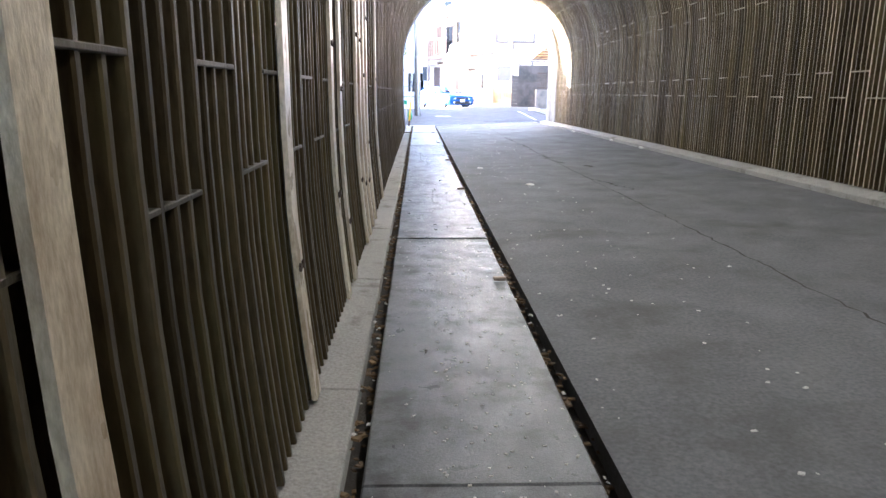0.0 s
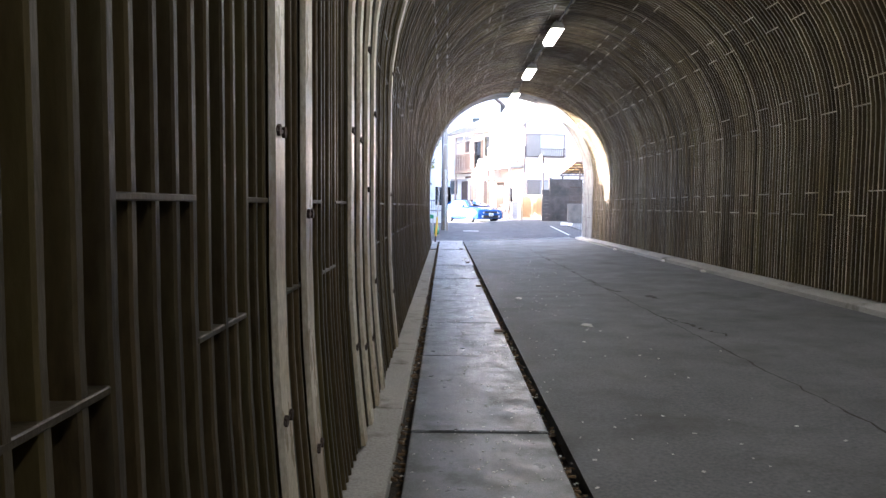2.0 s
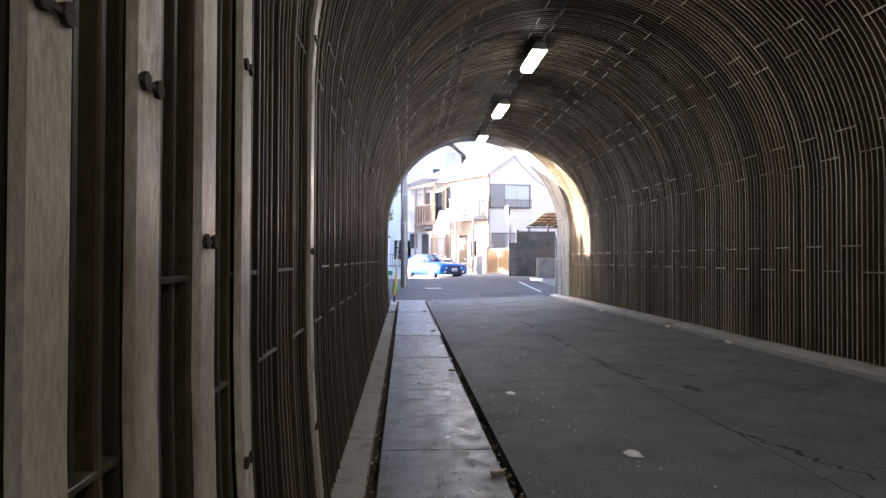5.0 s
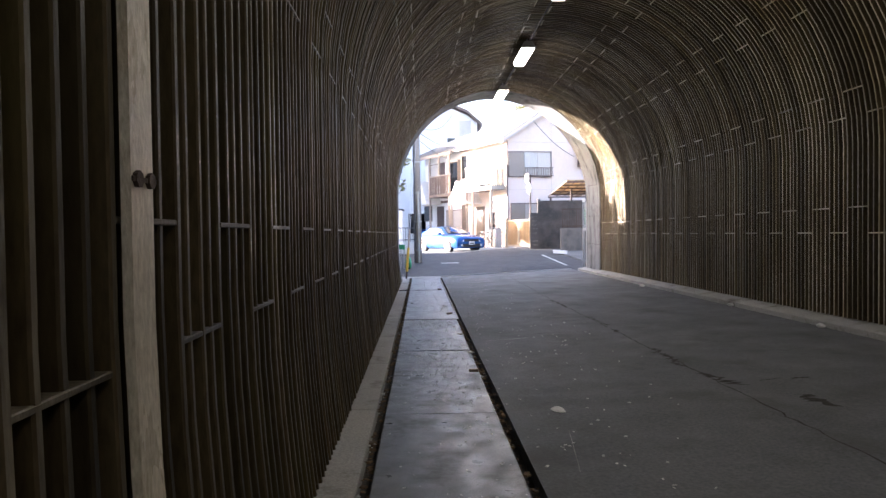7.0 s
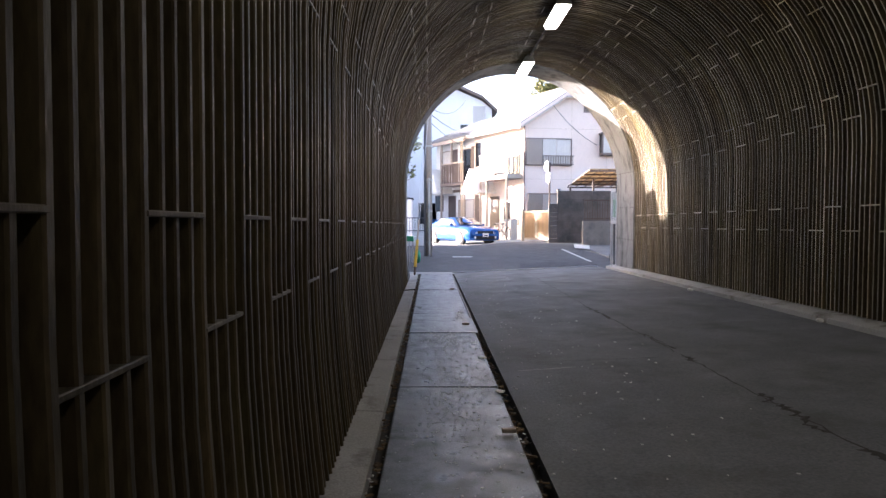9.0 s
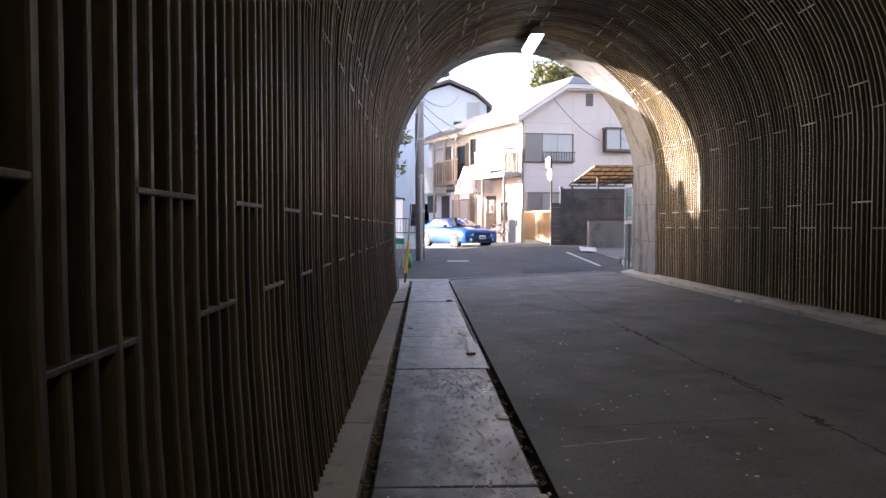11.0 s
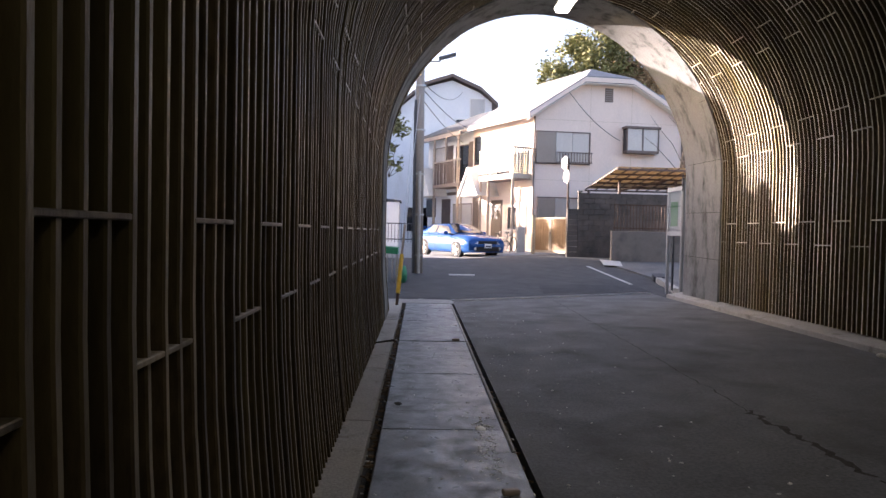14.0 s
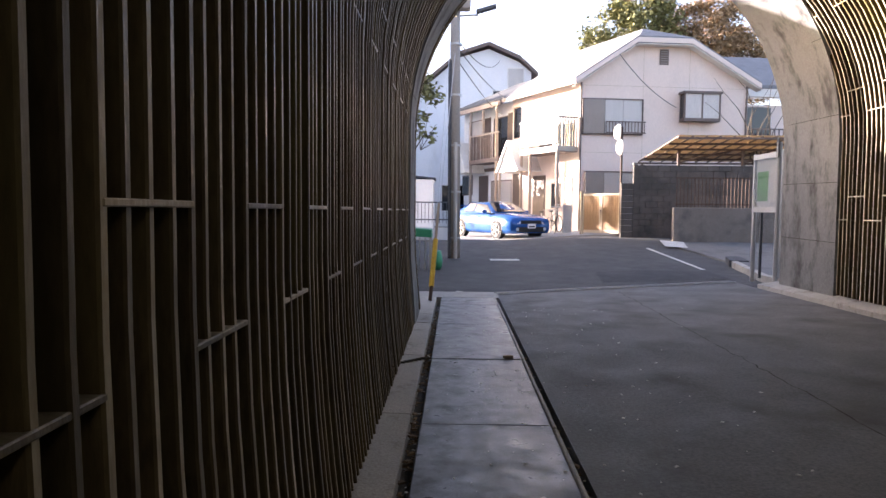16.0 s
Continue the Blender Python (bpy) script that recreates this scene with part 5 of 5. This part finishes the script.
    for x in (-1.3, 1.37):
        for s in (-1, 1):
            bm = bmesh.new()
            bmesh.ops.create_cone(bm, cap_ends=True, segments=24, radius1=0.38, radius2=0.38, depth=0.01, matrix=pose(x, s * 0.884, 0.34, 90, 0, 0))
            part("wheel_arch", bm, RUBBER, c)
            bm = bmesh.new()
            rod(bm, (x, s * 0.68, 0.325), (x, s * 0.9, 0.325), 0.325, 24)
            wheel = part("wheel", bm, RUBBER, c)
            bm = bmesh.new()
            rod(bm, (x, s * 0.9, 0.325), (x, s * 0.905, 0.325), 0.235, 24)
            part("rim", bm, RUBBER, wheel)
            for k in range(5):
                bm = bmesh.new()
                a = k * 2 * math.pi / 5
                p, q = Vector((x, s * 0.912, 0.325)), Vector((x + 0.225 * math.cos(a), s * 0.912, 0.325 + 0.225 * math.sin(a)))
                rod(bm, p, q, 0.032, 6)
                part("spoke", bm, ALLOY, wheel)
            bm = bmesh.new()
            for k in range(24):
                a, b = k * math.pi / 12, (k + 1) * math.pi / 12
                rod(bm, (x + 0.235 * math.cos(a), s * 0.908, 0.325 + 0.235 * math.sin(a)), (x + 0.235 * math.cos(b), s * 0.908, 0.325 + 0.235 * math.sin(b)), 0.014, 5)
            part("rim_lip", bm, ALLOY, wheel)
    return c


HEAD = math.degrees(math.atan2(-0.88, 0.47))
car(pose(1.9, 14.9, 0.48, 0, 0, HEAD))


# ---------------------------------------------------------------- bicycles by the porch
def bicycle(m, label, frame_mat):
    b = thing("bicycle", m, label, "bicycle", "bicycles by the porch")
    for x in (-0.52, 0.52):
        bm = bmesh.new()
        for k in range(24):
            a, c = k * math.pi / 12, (k + 1) * math.pi / 12
            rod(bm, (x + 0.32 * math.cos(a), 0, 0.33 + 0.32 * math.sin(a)), (x + 0.32 * math.cos(c), 0, 0.33 + 0.32 * math.sin(c)), 0.018, 6)
        wheel = part("wheel", bm, RUBBER, b)
        for k in range(9):
            bm = bmesh.new()
            a = k * math.pi / 9
            rod(bm, (x - 0.31 * math.cos(a), 0, 0.33 - 0.31 * math.sin(a)), (x + 0.31 * math.cos(a), 0, 0.33 + 0.31 * math.sin(a)), 0.003, 4)
            part("spoke", bm, STEEL, wheel)
    for p, q in (((-0.52, 0.33), (-0.05, 0.3)), ((-0.05, 0.3), (-0.2, 0.85)), ((-0.52, 0.33), (-0.18, 0.75)), ((-0.05, 0.3), (0.38, 0.75)), ((-0.17, 0.68), (0.36, 0.82)), ((0.52, 0.33), (0.34, 0.98))):
        bm = bmesh.new()
        rod(bm, (p[0], 0, p[1]), (q[0], 0, q[1]), 0.016, 8)
        part("frame_tube", bm, frame_mat, b)
    bm = bmesh.new()
    rod(bm, (0.34, -0.28, 1.02), (0.34, 0.28, 1.02), 0.014, 8)
    part("handlebar", bm, STEEL, b)
    bm = bmesh.new()
    bmesh.ops.create_icosphere(bm, subdivisions=2, radius=0.13, matrix=Matrix.Translation((-0.22, 0, 0.89)) @ Matrix.Diagonal((1, 0.6, 0.3, 1)))
    part("saddle", bm, BLACK, b, smooth=True)
    bm = bmesh.new()
    for z in (0.85, 0.97, 1.08):
        for p, q in (((0.44, -0.16), (0.72, -0.14)), ((0.72, -0.14), (0.72, 0.14)), ((0.72, 0.14), (0.44, 0.16)), ((0.44, 0.16), (0.44, -0.16))):
            rod(bm, (*p, z), (*q, z), 0.006, 5)
    for p in ((0.44, -0.16), (0.58, -0.15), (0.72, -0.14), (0.72, 0), (0.72, 0.14), (0.58, 0.15), (0.44, 0.16)):
        rod(bm, (*p, 0.85), (*p, 1.08), 0.005, 5)
    part("basket", bm, STEEL, b, "wire basket")
    return b


bicycle(pose(3.75, 15.6, 0.56, 0, 6, -62), "silver city bicycle with front basket", ALLOY)
bicycle(pose(4.25, 15.9, 0.63, 0, -5, -75), "dark city bicycle with front basket", DARKROOF)
bm = bmesh.new()
box(bm, (4.5, 15.3, 0.62), (4.85, 15.6, 1.75), chamfer=0.02)
one("meter_cabinet", bm, STEEL, "grey metal meter cabinet by the gate", "cabinet")

# ---------------------------------------------------------------- cracks, litter and chips on the tunnel floor
rng = random.Random(17)


def crack(points, width, label):
    bm = bmesh.new()
    a, b = [], []
    for x, y in points:
        w = width * rng.uniform(0.3, 1.0) / 2
        z = road_z(x) + 0.003
        a.append(bm.verts.new((x - w, y, z)))
        b.append(bm.verts.new((x + w, y + rng.uniform(-0.02, 0.02), z)))
    for i in range(len(a) - 1):
        bm.faces.new((a[i], b[i], b[i + 1], a[i + 1]))
    return one("floor_crack", bm, CRACK, label, "crack", "structure")


def wander(x0, y0_, x1, y1, n, amp):
    out = []
    for i in range(n + 1):
        k = i / n
        out.append((x0 + (x1 - x0) * k + rng.gauss(0, amp), y0_ + (y1 - y0_) * k))
    return out


crack(wander(3.12, -30, 3.05, -9.6, 180, 0.012), 0.026, "fine dark crack along the roadway")
crack(wander(3.05, -9.55, 3.03, -8.05, 30, 0.022), 0.075, "broken dark crack in the roadway")
crack(wander(3.03, -8.1, 3.2, 0.9, 80, 0.012), 0.018, "fine dark crack along the roadway")
crack(wander(3.1, -11.9, 3.09, -10.9, 20, 0.02), 0.045, "broken dark crack in the roadway")
crack(wander(3.08, -12.6, 3.05, -12.35, 8, 0.04), 0.1, "broken dark crack in the roadway")
crack(wander(3.02, -14.95, 3.09, -13.9, 24, 0.03), 0.08, "broken dark crack in the roadway")
crack(wander(3.22, -15.85, 3.06, -15.3, 16, 0.035), 0.12, "broken dark crack in the roadway")
crack(wander(3.55, -16.65, 3.5, -16.25, 12, 0.03), 0.16, "dark oily stain in the roadway")
crack(wander(3.4, -19.6, 3.1, -18.2, 22, 0.03), 0.06, "broken dark crack in the roadway")


def streak(x0, y0_, x1, y1, width, material, label):
    """A thin wavering streak that lies across the roadway."""
    bm = bmesh.new()
    a, b = [], []
    for i in range(15):
        k = i / 14
        x, y = x0 + (x1 - x0) * k, y0_ + (y1 - y0_) * k + rng.gauss(0, 0.006)
        w = width * rng.uniform(0.3, 1.0) / 2
        a.append(bm.verts.new((x, y - w, road_z(x) + 0.004)))
        b.append(bm.verts.new((x, y + w, road_z(x) + 0.004)))
    for i in range(14):
        bm.faces.new((a[i], a[i + 1], b[i + 1], b[i]))
    return one("floor_mark", bm, material, label, "floor mark", "structure")


streak(3.44, -15.72, 3.66, -15.66, 0.03, CRACK, "short dark scratch across the roadway")
streak(3.74, -15.7, 3.92, -15.68, 0.05, CRACK, "short dark scratch across the roadway")
streak(1.45, -12.41, 2.75, -12.37, 0.014, CRACK, "fine crack across the roadway")
streak(1.22, -12.8, 1.82, -12.7, 0.03, PAVE, "pale scrape across the roadway")
streak(1.3, -17.75, 1.42, -16.9, 0.05, PAVE, "pale scrape on the roadway")
bm = bmesh.new()
for x, y in wander(-0.4, -4.9, -0.02, -4.5, 10, 0.0):
    box(bm, (x - 0.025, y - 0.01, 0.0), (x + 0.025, y + 0.01, 0.024))
one("floor_crack", bm, CRACK, "dark crack across the footing strip", "crack", "structure")


def scatter(name, n, place, size, material, label, category):
    verts, faces = [], []
    for _ in range(n):
        x, y, z = place()
        s = size * rng.uniform(0.4, 1.3)
        t = rng.uniform(0, math.pi)
        u, w = Vector((math.cos(t), math.sin(t), rng.uniform(-0.2, 0.2))) * s, Vector((-math.sin(t), math.cos(t), rng.uniform(-0.2, 0.2))) * s * rng.uniform(0.4, 0.9)
        c = Vector((x, y, z))
        h = Vector((0, 0, s * 0.35))
        i = len(verts)
        verts += [c - u - w, c + u - w, c + u + w, c - u + w, c - u * 0.8 - w * 0.8 + h, c + u * 0.8 - w * 0.7 + h, c + u * 0.7 + w * 0.8 + h, c - u * 0.8 + w * 0.7 + h]
        faces += [(i + 4, i + 5, i + 6, i + 7)] + [(i + k, i + (k + 1) % 4, i + 4 + (k + 1) % 4, i + 4 + k) for k in range(4)]
    me = bpy.data.meshes.new(name)
    me.from_pydata(verts, [], faces)
    me.materials.append(material)
    return tagged(part(name, me, material), label, category, kind="stuff")


def on_road():
    x = 1.06 + abs(rng.gauss(0, 0.75))
    x = min(x, 5.4)
    return x, rng.uniform(-30, -1), road_z(x) + 0.002


scatter("road_chips", 430, on_road, 0.011, CHIP, "small pale chips scattered on the roadway", "debris")
scatter("walkway_chips", 320, lambda: (rng.uniform(0.1, 0.94), rng.uniform(-30, -1), 0.003), 0.009, CHIP, "small pale chips scattered on the walkway", "debris")
scatter("walkway_grit", 2000, lambda: (min(0.93, max(0.1, rng.gauss(0.55, 0.2))), rng.choice((rng.gauss(-13.8, 1.0), rng.gauss(-10.9, 0.45), rng.uniform(-28, -18))), 0.002), 0.0075, CHIP, "pale grit on the walkway slabs", "debris")
scatter("pale_grit", 260, lambda: (0.96 - abs(rng.gauss(0, 0.3)) % 0.85, rng.uniform(-24, -2), 0.006), 0.009, CHIP, "small pale grit scattered over the walkway slabs", "grit")
scatter("paint_flakes", 300, lambda: (min(0.92, rng.gauss(0.82, 0.04)), rng.gauss(-8.85, 0.35), 0.001), 0.011, CHIP, "pale paint flakes on the walkway slab", "debris")
scatter("gutter_litter", 1500, lambda: (rng.choice((rng.uniform(-0.015, 0.055), rng.uniform(0.965, 1.035))), rng.uniform(-31, -1), rng.uniform(-0.1, -0.03)), 0.022, LEAFLITTER, "brown dead leaves and dirt in the gutter slots", "leaf litter")
scatter("gutter_crumbs", 260, lambda: (rng.choice((rng.uniform(-0.015, 0.055), rng.uniform(0.965, 1.035))), rng.uniform(-31, -1), rng.uniform(-0.05, -0.02)), 0.012, CHIP, "pale crumbs in the gutter slots", "debris")

for x, y, r in ((0.9, -24.15, 8), (0.91, -19.15, 12), (0.9, -14.75, 4), (0.86, -9.7, 10), (0.83, -4.4, 2)):
    bm = bmesh.new()
    box(bm, (-0.05, -0.022, 0), (0.05, 0.022, 0.03), chamfer=0.006)
    blk_ = one("wood_block", bm, BARE, "small pale wooden block lying on the walkway edge", "block", m=pose(x, y, 0.004, 0, 0, r), group="wooden blocks")
for x, y, s in ((2.02, -18.8, 0.07), (1.46, -16.36, 0.06), (0.92, -12.1, 0.05), (0.95, -13.6, 0.04), (0.8, -8.45, 0.04), (0.16, -7.75, 0.035)):
    bm = bmesh.new()
    bmesh.ops.create_icosphere(bm, subdivisions=2, radius=s)
    for v in bm.verts:
        v.co = Vector((v.co.x, v.co.y * 1.4, v.co.z * 0.16)) * (1 + 0.5 * noise.noise(v.co * 25))
    one("paper_scrap", bm, CHIP if s != 0.035 else CRACK, "flattened pale scrap lying on the floor", "litter", m=pose(x, y, road_z(x) + 0.006))
for x, y in ((5.69, -10.36), (5.66, -13.0), (5.6, -6.0)):
    bm = bmesh.new()
    bmesh.ops.create_icosphere(bm, subdivisions=2, radius=0.045)
    for v in bm.verts:
        v.co = Vector((v.co.x * 1.3, v.co.y, v.co.z * 0.7)) * (1 + 0.4 * noise.noise(v.co * 20))
    one("stone", bm, CHIP, "small pale stone beside the footing kerb", "stone", m=pose(x, y, road_z(x) + 0.03))
bm = bmesh.new()
rod(bm, (2.78, Y_BACK, 5.62), (2.78, -1.6, 5.62), 0.014, 8)
one("conduit", bm, BLACK, "thin dark cable conduit along the tunnel crown", "conduit")
